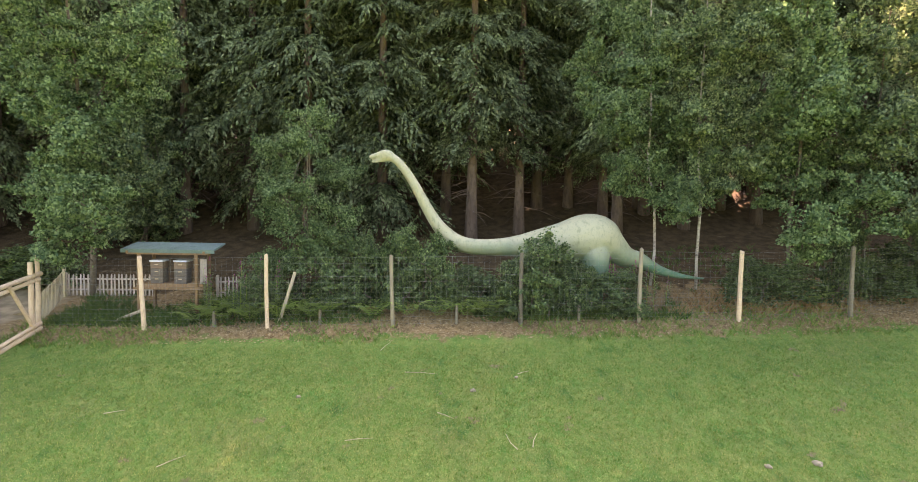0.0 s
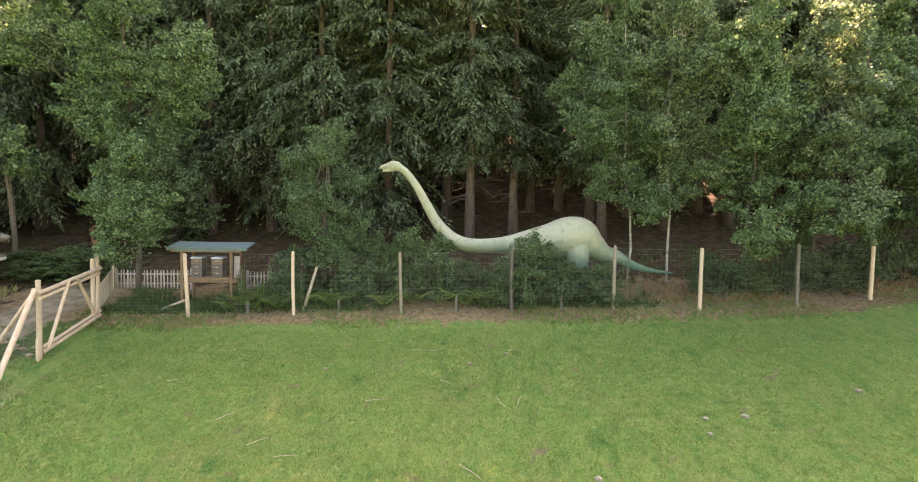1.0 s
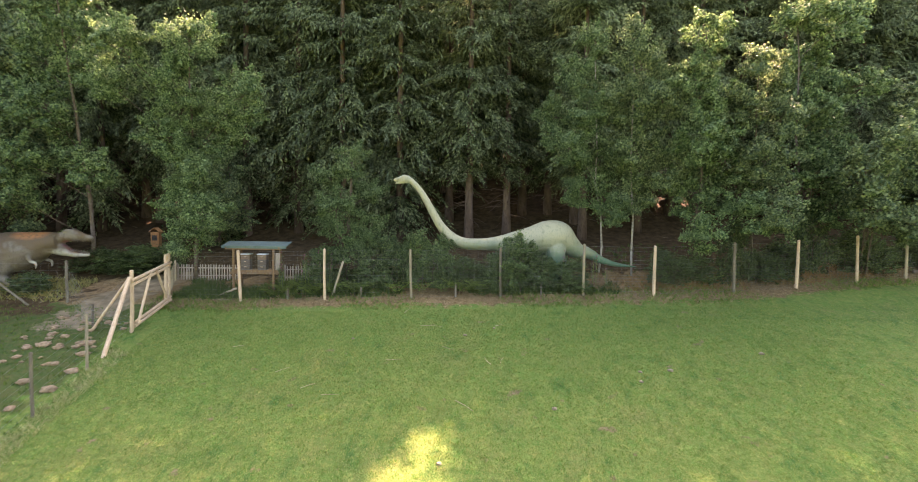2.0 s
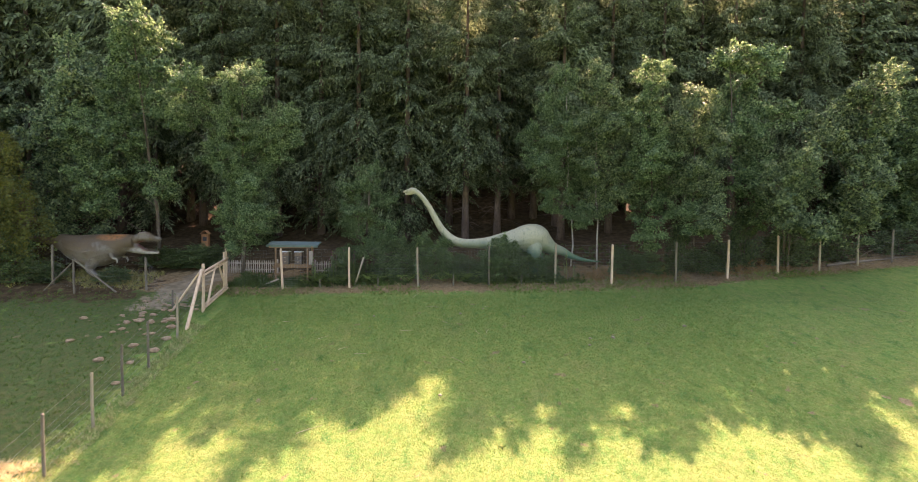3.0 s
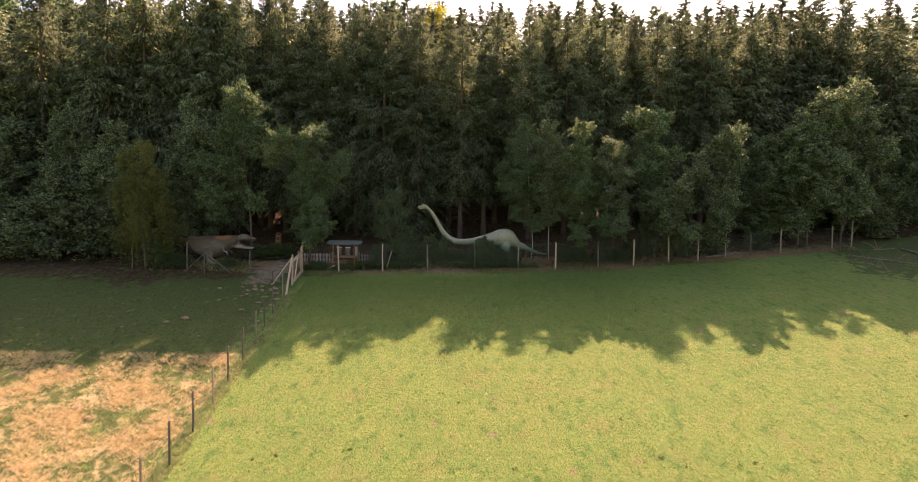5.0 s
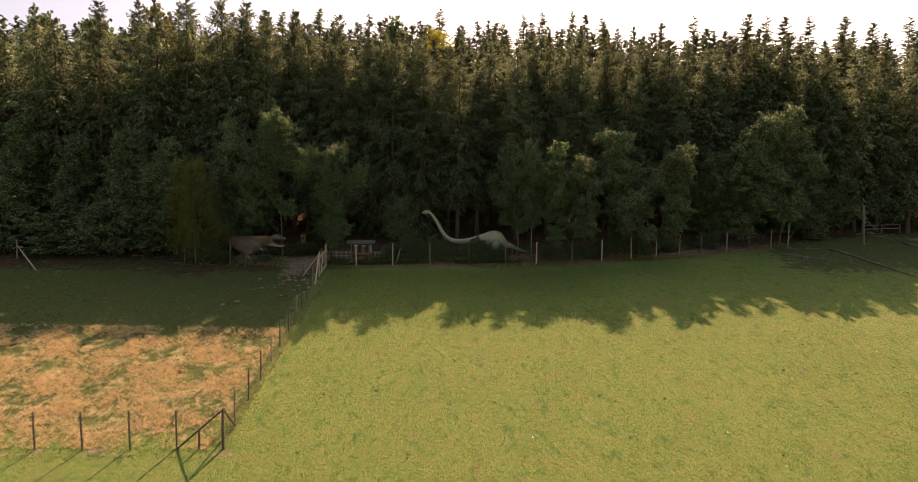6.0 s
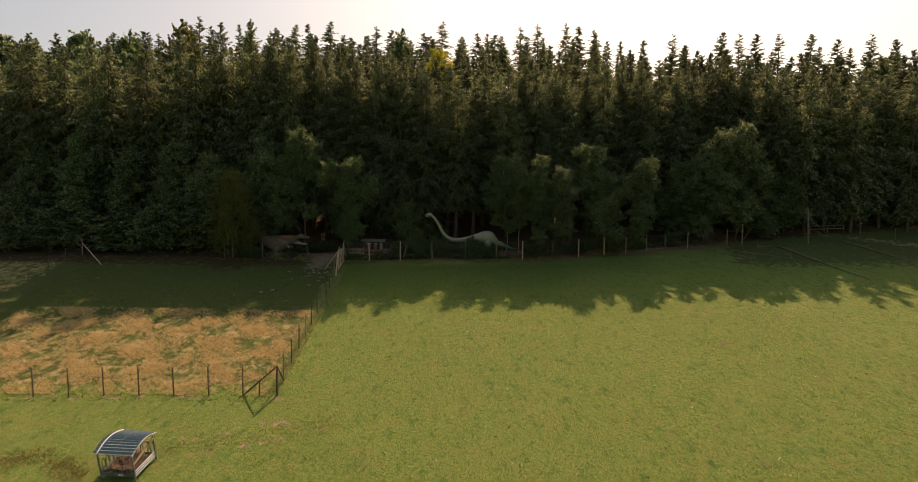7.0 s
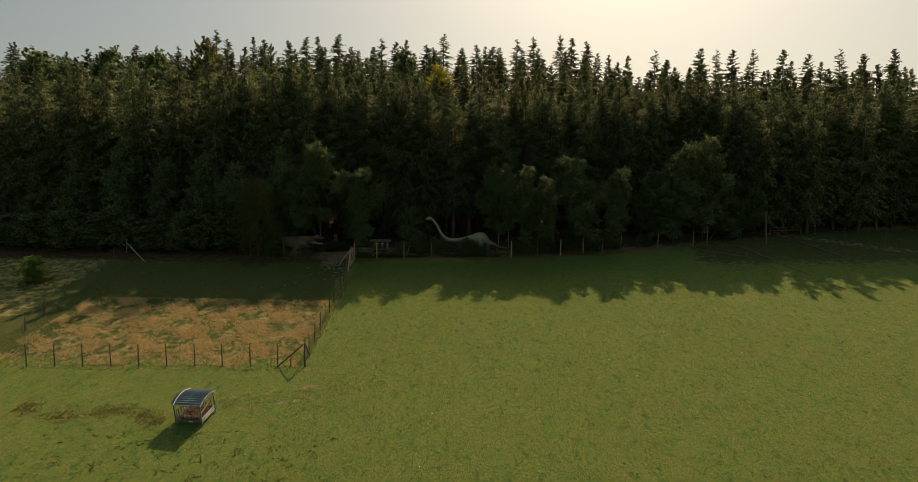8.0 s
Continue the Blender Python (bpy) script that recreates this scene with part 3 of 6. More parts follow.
def make_lobed(name, label, category, seed, leaf_mat, bark, group="", h=0.0, spread=0.0, clear=0.1, n=0, lobes=None, base=None, front=0.0, **kw):
    """A leafy plant: with given lobes (x and z of the middle, radius) it stands at its base; else it is a pattern to plant."""
    rng = np.random.default_rng(seed)
    if lobes is None:
        rows = round_lobes(rng, h, spread, clear, n)
    else:
        g = gz(*base)
        rows = [(x, front + rng.uniform(-0.55, 0.55) * (1.4 if i else 0.3) + (0.9 if i % 3 == 2 else -0.25), z - g, r) for i, (x, z, r) in enumerate(lobes)]
    stems, wood, (cv, cf) = lobed_parts(rng, rows, **kw)
    t = thing(name, label, category, pose(0, 0, -500) if base is None else pose(base[0], base[1], gz(*base) - 0.03), group)
    for v, f in stems:
        part("trunk" if category == "tree" else "stem", mesh_of("trunk", v, f, bark, True), None, t)
    tagged(part("limbwork", mesh_of("limbwork", *wood, M_TWIG, True), None, t), kind="stuff")
    tagged(part("crown", mesh_of("leaf_crown", cv, cf, leaf_mat), None, t), kind="stuff")
    return t


def stand(x, y, rz=0.0, sx=1.0, sz=1.0, sink=0.05):
    return Matrix.LocRotScale((x, y, gz(x, y) - sink), Euler((0, 0, rz)), (sx, sx, sz))


rng = np.random.default_rng(11)
# the wood's edge: boughs reach low; inside, the trunks are bare
EDGE = [make_spruce("tall dark green Norway spruce with drooping boughs at the wood's edge", 20 + i, h=20, clear=c, radius=r, dz=0.36, per=6, pairs=14, bits=4, dead=34, width=0.058, cone=0.42, hang=0.6)
        for i, (c, r) in enumerate(((1.2, 3.0), (2.8, 2.8), (4.4, 2.8)))]
INNER = [make_spruce("tall dark spruce with a long bare trunk inside the wood", 30 + i, h=21, clear=c, radius=r, dz=0.44, per=6, pairs=10, bits=2, dead=24, width=0.085, cone=0.45, hang=0.55)
         for i, (c, r) in enumerate(((5.0, 2.8), (6.5, 2.6), (4.0, 2.9)))]
FAR = [make_spruce("distant dark green spruce on the wooded slope", 40 + i, h=22, clear=c, radius=r, dz=0.42, per=6, pairs=10, bits=1, dead=0, width=0.12, cone=0.62, hang=0.5)
       for i, (c, r) in enumerate(((6.0, 3.0), (5.0, 3.3), (7.0, 2.8)))]
ALOFT = [make_spruce("distant dark green spruce on the wooded slope", 45 + i, h=22, clear=c, radius=r, dz=0.42, per=6, pairs=8, bits=1, dead=0, width=0.15, cone=0.85, hang=0.45)
         for i, (c, r) in enumerate(((10.5, 3.0), (9.5, 3.4)))]
RIDGE = [make_spruce("tall spruce with an open layered crown on the ridge", 48 + i, h=22, clear=c, radius=r, dz=0.56, per=7, pairs=6, bits=1, dead=0, width=0.19, cone=0.85, hang=0.3, thin=0.06)
         for i, (c, r) in enumerate(((8.0, 3.2), (6.5, 2.8), (9.0, 3.6)))]
LARCH = [make_spruce("thin-crowned pale green larch on the ridge", 52 + i, M_NEEDLE_L, h=24, clear=8.0, radius=3.0, dz=0.5, per=6, pairs=6, bits=1, dead=4, width=0.13, cone=0.8, larch=True, thin=0.1) for i in range(2)]
used = set()


def plant(proto, x, y, tall=None, wide=1.0, rz=None, sink=0.05, label="", own=20.0):
    """Sets a copy of a plant on the slope; the prototype itself takes the first place."""
    sz = 1.0 if tall is None else tall / own
    m = stand(x, y, rng.uniform(0, 6.28) if rz is None else rz, wide, sz, sink)
    if proto.name not in used:
        used.add(proto.name)
        proto.matrix_basis = m
        proto.scale = m.to_scale()
        t = proto
    else:
        keep = proto.scale.copy()
        proto.scale = (1, 1, 1)
        t = copy_thing(proto, m)
        proto.scale = keep
    if label:
        t["label"] = label
    return t


# spruces of the front row that stand out by their trunks
# (where the line to the sun over the tip crosses y = 10, and how high; the trunk's y; the pattern)
FRONT = ((-24.7, 26.1, 10.4, 3), (-21.9, 25.9, 9.8, 0), (-19.6, 24.6, 11.0, 1), (-17.5, 25.0, 10.0, 1), (-15.4, 21.4, 11.0, 3), (-13.4, 24.3, 9.4, 1), (-10.7, 24.0, 9.8, 0), (-7.7, 24.0, 8.8, 0), (-5.9, 22.6, 11.2, 1),
         (-4.4, 24.4, 8.6, 0), (-2.4, 21.9, 11.0, 1), (-0.35, 23.5, 8.0, 2), (1.5, 21.2, 9.0, 2), (3.4, 18.5, 12.0, 1), (5.2, 23.1, 10.6, 1), (5.9, 22.2, 8.2, 2), (7.2, 22.6, 11.0, 1), (9.0, 23.4, 9.4, 1), (11.0, 21.8, 11.5, 3), (12.5, 22.7, 10.0, 1),
         (15.2, 22.2, 11.0, 0), (17.4, 24.2, 10.0, 2), (19.6, 22.4, 11.4, 3), (22.1, 23.9, 10.2, 1), (24.4, 22.4, 11.5, 3), (26.6, 22.3, 11.0, 3), (28.8, 22.2, 12.0, 3), (31.0, 21.2, 13.5, 3), (33.6, 21.8, 14.0, 3), (36.2, 22.8, 13.0, 3), (38.4, 22.6, 12.0, 3))
for x10, z10, y, k in FRONT:
    x = x10 + 0.325 * (y - 10)
    plant((EDGE + INNER[2:])[k], x, y, z10 + 1.147 * (y - 10) + 0.2 - gz(x, y), 1.0, own=20 if k < 3 else 21)
for x in np.arange(-72, 78, 3.2):
    if -23 < x < 25:
        continue
    plant(INNER[2 if x > 25 else int(rng.integers(0, 2)) * 2], x + rng.uniform(-0.8, 0.8), 9.8 + rng.uniform(-1.0, 1.0) + 4.5 * math.exp(-((x - 32) / 6) ** 2), rng.uniform(17.8, 20) + (6.4 if -42 < x < -23 else 4.6 if x < -23 else 3.7 if x > 25 else 0), own=21, sink=2.5 if x > 25 else 0.05)


thin = np.random.default_rng(7)

for x, y, tall in ((-6.4, 13.0, 21.0), (-10.0, 12.8, 21.4), (-14.8, 13.0, 22.0), (-19.8, 13.2, 22.4), (-23.0, 13.2, 22.4), (-28.4, 11.2, 22.6), (-31.8, 11.0, 22.8), (-35.2, 11.2, 22.4), (-16.2, 12.4, 19.0), (-24.2, 10.4, 23.2), (-8.9, 10.6, 20.6), (-26.5, 13.5, 21), (-30.0, 12.6, 21), (-33.5, 13.4, 21), (-37.5, 14.2, 20), (-42.0, 13.0, 20)):
    plant(INNER[2], x, y, tall + (2 if y > 12 else 0), 1.0, rz=x, own=21, sink=2.0 if x < -25 else 0.4)


def glade(x, y):
    """A narrow break in the wood through which sunlit green shows."""
    return 11 < y < 34 and (abs(x + 2.3 - 0.083 * (y + 15.3)) < 0.7 or (y < 15 and 3.2 < x < 5.8)) or (34 < y < 46 and abs(x - 2 - 0.325 * (y - 33)) < 2.2)


for y0, half, step in ((13.0, 70, 2.9), (16.5, 68, 3.3), (20.5, 68, 3.8)):
    for x in np.arange(-half, half + 6, step):
        px, py, high, k = x + rng.uniform(-1.1, 1.1), y0 + rng.uniform(-1.4, 1.4) + 4.5 * math.exp(-((x - 32) / 6) ** 2), rng.uniform(17.5, 20.5), int(rng.integers(0, 3))
        if not glade(px, py) and not (x < -36 and y0 > 15 and thin.uniform() < 0.5):
            plant(INNER[k] if y0 < 15 else FAR[k] if y0 < 19 else ALOFT[k % 2], px, py, high, own=21)
for y0, half, step in ((25, 74, 3.8), (31.5, 80, 4.2), (39, 86, 4.6)):
    for x in np.arange(-half, half + 6, step):
        px, py, high, k = x + rng.uniform(-1.6, 1.6), y0 + rng.uniform(-3, 3), rng.uniform(17, 20), int(rng.integers(0, 3))
        if not glade(px, py) and not (x < -32 and thin.uniform() < 0.45):
            plant(FAR[k] if y0 < 30 else ALOFT[k % 2], px, py, high, rng.uniform(0.75, 1.0), own=22)
SPIRE = [spruce_parts(np.random.default_rng(150 + i), h=22, clear=12.0, radius=2.9, dz=0.46, per=6, pairs=5, bits=1, dead=0, width=0.21, cone=0.9, hang=0.35) for i in range(3)]


def far_wood(name, label, rows, seed):
    """Distant spruces that stand too close to tell apart, as one piece."""
    r = np.random.default_rng(seed)
    needles, stems = [], []
    for y0, lo, hi, step, low, high in rows:
        for x in np.arange(lo, hi, step):
            px, py, k = x + r.uniform(-1.6, 1.6), y0 + r.uniform(-3, 3), r.uniform(low, high) / 22
            turn, w = r.uniform(0, 6.28), r.uniform(0.8, 1.1)
            m = np.array(((w * math.cos(turn), -w * math.sin(turn), 0), (w * math.sin(turn), w * math.cos(turn), 0), (0, 0, k)))
            (tv, tf), (cv, cf), _ = SPIRE[int(r.integers(0, 3))]
            at = np.array((px, py, gz(px, py)))
            needles.append((cv @ m.T + at, cf))
            stems.append(rod(at, at + (0, 0, 21 * k), 0.2, 0.03, 4))
    root = thing(name, label, "wood", pose(0, 0, 0), kind="stuff")
    tagged(part("crowns", mesh_of("far_crowns", *joined(needles), M_NEEDLE), None, root), kind="stuff")
    tagged(part("trunks", mesh_of("far_trunks", *joined(stems), M_BARK), None, root), kind="stuff")


far_wood("distant_spruces", "dense dark green spruces high on the wooded slope", ((48, -94, 36, 4.4, 17, 20), (58, -102, 34, 4.6, 17, 20)), 60)
# the ridge: uneven, with single tall crowns and a gap towards the east
for x in np.arange(-112, 34, 3.4):
    kind_at = rng.uniform()
    high = rng.uniform(17.5, 21) - (4.5 if x < -66 else 0) + (rng.uniform(0.5, 2.6) if kind_at > 0.6 else 0)
    plant(LARCH[int(rng.integers(0, 2))] if kind_at > 0.82 else RIDGE[int(rng.integers(0, 3))], x + rng.uniform(-1.4, 1.4), 72 + rng.uniform(-3, 3), high, rng.uniform(1.0, 1.4), own=24 if kind_at > 0.82 else 22)
for x, y, high, larch in ((31, 36, 21, 0), (36, 36, 22, 1), (39, 38, 20, 0), (44, 35, 22.5, 0), (47.5, 36, 22, 1), (51, 37, 22, 0), (55, 37, 22, 1), (60, 36, 22, 0), (66, 38, 21, 0), (72, 38, 22, 1), (78, 40, 21, 0), (84, 40, 22, 0), (24, 40, 19, 1)):
    plant(LARCH[0] if larch else RIDGE[int(x) % 3], x, y, high, 1.05, own=24 if larch else 22)

# ---------------------------------------------------------------- broad-leaved trees and bushes
ALONG = "trees along the fence"
make_lobed("ash_tree", "leafy green tree with overhanging limbs beside the bee shelter", "tree", 60, M_LEAF, M_TWIG, ALONG, base=(-13.4, 2.5), front=-2.3, density=8942, leaf=0.089, trunk_r=0.090, clump=0.34,
           lobes=((1.05, 10.05, 0.98), (-1.20, 9.49, 0.94), (-2.23, 8.32, 0.75), (0.20, 8.32, 1.25), (2.90, 8.09, 0.87), (1.88, 6.88, 1.06), (-0.08, 6.41, 0.94), (1.04, 5.20, 1.10), (0.20, 3.61, 0.94), (1.60, 3.24, 0.82), (0.85, 2.21, 0.78)))
make_lobed("poplar_tree", "tall green tree with a pale sunlit top behind the brown statue", "tree", 61, M_LEAF, M_TWIG, ALONG, base=(-18.4, 3.3), front=-1.8, density=4966, leaf=0.119, trunk_r=0.098, clump=0.38,
           lobes=((-0.10, 13.29, 0.93), (1.10, 12.46, 0.89), (-1.29, 12.64, 0.77), (-0.46, 11.35, 1.16), (1.29, 10.89, 0.77), (-1.85, 9.97, 1.16), (0.64, 9.42, 1.01), (-2.95, 7.85, 1.08), (-0.92, 7.67, 1.16), (-2.21, 5.55, 1.16), (1.29, 4.90, 0.81), (-0.46, 5.73, 0.85), (-1.94, 3.98, 0.77)))
make_lobed("goat_willow", "small lush green bushy willow with pale shoot tips", "tree", 62, M_LEAF, M_TWIG, base=(-6.6, 1.9), density=11848, leaf=0.072, trunk_r=0.053, clump=0.28, stems=3,
           lobes=((0.3, 5.6, 0.67), (-0.7, 4.85, 0.66), (0.9, 4.35, 0.63), (-0.3, 3.5, 0.84), (1.05, 2.8, 0.63), (-1.1, 2.8, 0.60), (0.3, 1.9, 0.84)))
BIRCH_SAYS = "leafy green birch with a thin pale trunk before the spruces"
make_lobed("birch_tree", BIRCH_SAYS, "tree", 63, M_LEAF, M_BIRCH, ALONG, base=(4.8, 2.9), front=-0.7, density=10819, leaf=0.085, trunk_r=0.045, clump=0.34,
           lobes=((-0.67, 10.99, 0.60), (-1.24, 9.55, 0.92), (-2.20, 7.82, 0.76), (-0.86, 7.73, 1.05), (-1.82, 6.39, 0.88), (-0.19, 5.72, 1.05), (-1.10, 4.57, 0.76), (0.00, 3.70, 0.68)))
make_lobed("birch_tree", BIRCH_SAYS, "tree", 64, M_LEAF_G, M_BIRCH, ALONG, base=(6.2, 2.5), front=-0.9, density=9568, leaf=0.089, trunk_r=0.045, clump=0.36,
           lobes=((-0.55, 10.98, 0.66), (-0.18, 9.68, 0.94), (-1.11, 8.37, 0.87), (0.66, 8.28, 1.02), (-0.18, 6.32, 1.10), (1.13, 5.48, 1.06), (-0.18, 4.26, 0.87)))
make_lobed("birch_tree", "dense green birch with a sunlit tip before the spruces", "tree", 65, M_LEAF, M_TWIG, ALONG, base=(8.8, 1.9), front=-1.3, density=8464, leaf=0.098, trunk_r=0.064, clump=0.36,
           lobes=((-0.61, 10.87, 0.73), (-0.93, 9.04, 0.92), (0.31, 7.93, 1.00), (-0.70, 6.65, 1.04), (0.77, 5.82, 1.04), (-0.33, 4.53, 1.00), (1.14, 3.71, 0.85), (-0.70, 2.83, 0.77)))
make_lobed("birch_tree", "dense green birch with a sunlit tip before the spruces", "tree", 66, M_LEAF_G, M_TWIG, ALONG, base=(11.3, 1.9), front=-1.7, density=7360, leaf=0.102, trunk_r=0.045, clump=0.36,
           lobes=((-0.94, 9.76, 0.65), (-0.21, 9.13, 0.60), (-1.03, 8.13, 0.83), (0.01, 7.50, 0.87), (-0.62, 5.78, 0.98), (0.24, 5.33, 0.87), (-0.39, 3.71, 0.87)))
make_lobed("birch_tree", "taller green birch with a yellow tip behind the others", "tree", 67, M_LEAF, M_TWIG, ALONG, base=(14.2, 3), front=-0.8, density=6254, leaf=0.127, trunk_r=0.075, clump=0.38,
           lobes=((-1.25, 12.18, 0.71), (0.33, 11.81, 0.90), (-0.14, 10.23, 1.09), (1.45, 9.11, 0.86), (-0.37, 8.18, 1.06), (1.03, 7.06, 0.97), (0.10, 5.47, 1.02), (0.75, 3.98, 0.94)))
make_lobed("willow_tree", "round grey-green willow with several stems", "tree", 68, M_LEAF_G, M_TWIG, ALONG, base=(20.4, 2.9), front=-2.5, density=5518, leaf=0.138, trunk_r=0.098, clump=0.42, stems=3,
           lobes=((-0.73, 10.40, 1.01), (0.08, 8.79, 0.90), (-1.98, 8.97, 0.97), (-3.05, 7.54, 0.90), (-0.73, 7.28, 1.08), (0.08, 5.58, 0.90), (-1.57, 5.40, 1.08), (-1.57, 3.26, 0.97), (-0.50, 4.11, 0.90)))
make_lobed("willow_tree", "low rounded grey-green willow at the fence", "tree", 69, M_LEAF_G, M_TWIG, ALONG, base=(16.6, 2.3), front=-2.9, density=6624, leaf=0.127, trunk_r=0.075, clump=0.38, stems=3,
           lobes=((-1.13, 6.20, 0.97), (-2.38, 5.31, 0.87), (-0.15, 5.13, 0.90), (-1.76, 3.89, 0.90), (-0.33, 3.26, 0.87)))
make_lobed("willow_tree", "tall silvery willow with a sunlit top", "tree", 70, M_LEAF_G, M_TWIG, ALONG, base=(32.6, 5.6), front=-1.3, density=3680, leaf=0.161, trunk_r=0.112, clump=0.45, stems=2,
           lobes=((-2.70, 14.01, 1.06), (-0.07, 14.89, 1.14), (-1.34, 12.94, 1.23), (0.90, 12.75, 1.23), (-3.28, 11.58, 1.14), (-0.56, 10.61, 1.31), (1.68, 10.22, 1.06), (-2.50, 8.86, 1.31), (0.32, 7.79, 1.31), (-3.28, 6.52, 1.14), (-0.95, 5.55, 1.23), (1.58, 6.13, 0.90)))
BIRCH = [make_lobed("birch_tree", "leafy green birch before the dark spruces", "tree", 72 + i, M_LEAF_G if i else M_LEAF, M_TWIG, ALONG, h=11, spread=2.9, clear=0.12, n=11, density=3000, leaf=0.15, trunk_r=0.08, clump=0.42) for i in range(2)]
SALLOW = [make_lobed("willow_tree", "round grey-green willow with several stems", "tree", 75 + i, M_LEAF_G, M_TWIG, ALONG, h=11, spread=3.2, clear=0.06, n=m, density=d, leaf=lf, stems=3, clump=0.5, trunk_r=0.1)
          for i, (m, d, lf) in enumerate(((12, 2400, 0.17), (9, 600, 0.34)))]
GLADE = make_lobed("sunlit_sapling", "sunlit yellow-green sapling in a glade of the wood", "tree", 78, M_FERN, M_TWIG, "saplings in the glades", h=7, spread=2.0, clear=0.05, n=9, density=500, leaf=0.2, stems=2, clump=0.5, trunk_r=0.05)
for x, y, tall in ((2.0, 33, 9), (2.6, 37, 9), (1.2, 27, 5), (4.2, 22, 4), (5.4, 26, 6), (-3.2, 23, 5), (-1.6, 28, 7), (9.6, 22, 4), (11.0, 26, 6), (-13.0, 23, 5), (-11.6, 28, 7), (-46.4, -9.0, 2.9)):
    plant(GLADE, x, y, tall, own=7)
make_lobed("weeping_birch", "weeping birch with yellowing leaves on hanging twigs", "tree", 80, M_LEAF_Y, M_TWIG, base=(-25.3, 0.1), density=3400, leaf=0.1, hang=0.75, clump=0.24, trunk_r=0.09,
           lobes=((-0.1, 9.3, 0.65), (1.0, 8.8, 0.6), (-1.3, 8.4, 0.7), (-0.3, 7.2, 0.95), (1.1, 6.7, 0.8), (-1.9, 6.3, 0.8), (-0.5, 5.1, 0.95), (1.3, 4.6, 0.9), (-2.1, 4.2, 0.8), (0.1, 3.3, 0.95), (1.9, 3.1, 0.8), (-1.5, 2.7, 0.9)))
LOW = [make_lobed("willow_tree", "round grey-green willow with several stems", "tree", 75 + i, M_LEAF_G, M_TWIG, ALONG, h=11, spread=3.2, clear=0.06, n=m, density=d, leaf=lf, stems=3, clump=0.5, trunk_r=0.1)
          for i, (m, d, lf) in enumerate(((12, 2400, 0.17), (9, 600, 0.34)))]
GLADE = make_lobed("sunlit_sapling", "sunlit yellow-green sapling in a glade of the wood", "tree", 78, M_FERN, M_TWIG, "saplings in the glades", h=7, spread=2.0, clear=0.05, n=9, density=500, leaf=0.2, stems=2, clump=0.5, trunk_r=0.05)
for x, y, tall in ((2.0, 33, 9), (2.6, 37, 9), (1.2, 27, 5), (4.2, 22, 4), (5.4, 26, 6), (-3.2, 23, 5), (-1.6, 28, 7), (9.6, 22, 4), (11.0, 26, 6), (-13.0, 23, 5), (-11.6, 28, 7), (-46.4, -9.0, 2.9)):
    plant(GLADE, x, y, tall, own=7)
YELLOW = make_lobed("weeping_birch", "weeping birch with yellowing leaves on hanging twigs", "tree", 80, M_LEAF_Y, M_TWIG, h=10, spread=3.5, clear=0.14, n=11, density=2000, leaf=0.14, hang=0.7, clump=0.3, trunk_r=0.1)
LOW = [make_lobed("elder_bush", "dense dark green bush behind the wire fence", "bush", 90 + i, M_BUSH, M_TWIG, "bushes along the fence", h=2.3, spread=1.15, clear=0.02, n=8, density=d, leaf=lf, stems=5, clump=0.17, trunk_r=0.04)
       for i, (d, lf) in enumerate(((9500, 0.068), (6000, 0.085)))]
LIME = make_lobed("lime_tree", "bright yellow-green broad crown among dark spruces", "tree", 99, M_BRIGHT, M_TWIG, h=21, spread=4.2, clear=0.45, n=12, density=420, leaf=0.3, clump=0.7, trunk_r=0.25)
for x in np.arange(25.5, 76, 3.1):
    plant(LOW[1], x + 0.7 * math.sin(x * 5), 8.6 + 1.2 * math.sin(x * 3) + 2.2 * math.exp(-((x - 32) / 6) ** 2) + (3.5 if x > 40 else 0), 3.6 + 1.2 * math.sin(x * 7), 2.1, rz=x, own=2.3, label="dark undergrowth bush below the spruces")
for x, y, tall, wide, k in ((-23.8, 4.4, 12.6, 1.1, 1), (28.6, 5.2, 11.6, 1.1, 1), (25.4, 5.6, 9.6, 1.0, 0), (40.5, 9.0, 9.5, 1.0, 0), (-29.5, 3.6, 10.8, 1.1, 1), (-46.0, 7.0, 12.5, 1.2, 0)):
    plant(BIRCH[k], x, y, tall, wide, own=11)
for x, y, tall, wide in ((-34.0, 5.0, 12.0, 1.0), (-40.0, 6.5, 11.0, 1.05), (-53.0, 9.0, 13.0, 1.1), (-60.0, 10, 12, 1.1), (-14.6, 7.6, 7.0, 0.7), (36.5, 7.4, 9.0, 0.9)):
    plant(SALLOW[0], x, y, tall, wide, own=11)
for x in np.arange(-62, -26, 2.6):
    plant(SALLOW[1], x + rng.uniform(-0.8, 0.8), 1.5 + rng.uniform(-0.6, 1.2) - 0.03 * (x + 26), rng.uniform(4.0, 7.5), rng.uniform(0.6, 0.85), own=11, label="low dense grey-green thicket willow at the wood's edge")
plant(LIME, -4.2, 30, 20.2, 0.95, own=21)
OAK = [make_lobed("oak_tree", "round-crowned green broad-leaved tree on the wooded slope", "tree", 110 + i, m, M_TWIG, "broad-leaved trees on the west slope", h=16, spread=4.6, clear=0.25, n=13, density=230, leaf=0.5, clump=0.75, trunk_r=0.2) for i, m in enumerate((M_LEAF, M_LEAF_G))]
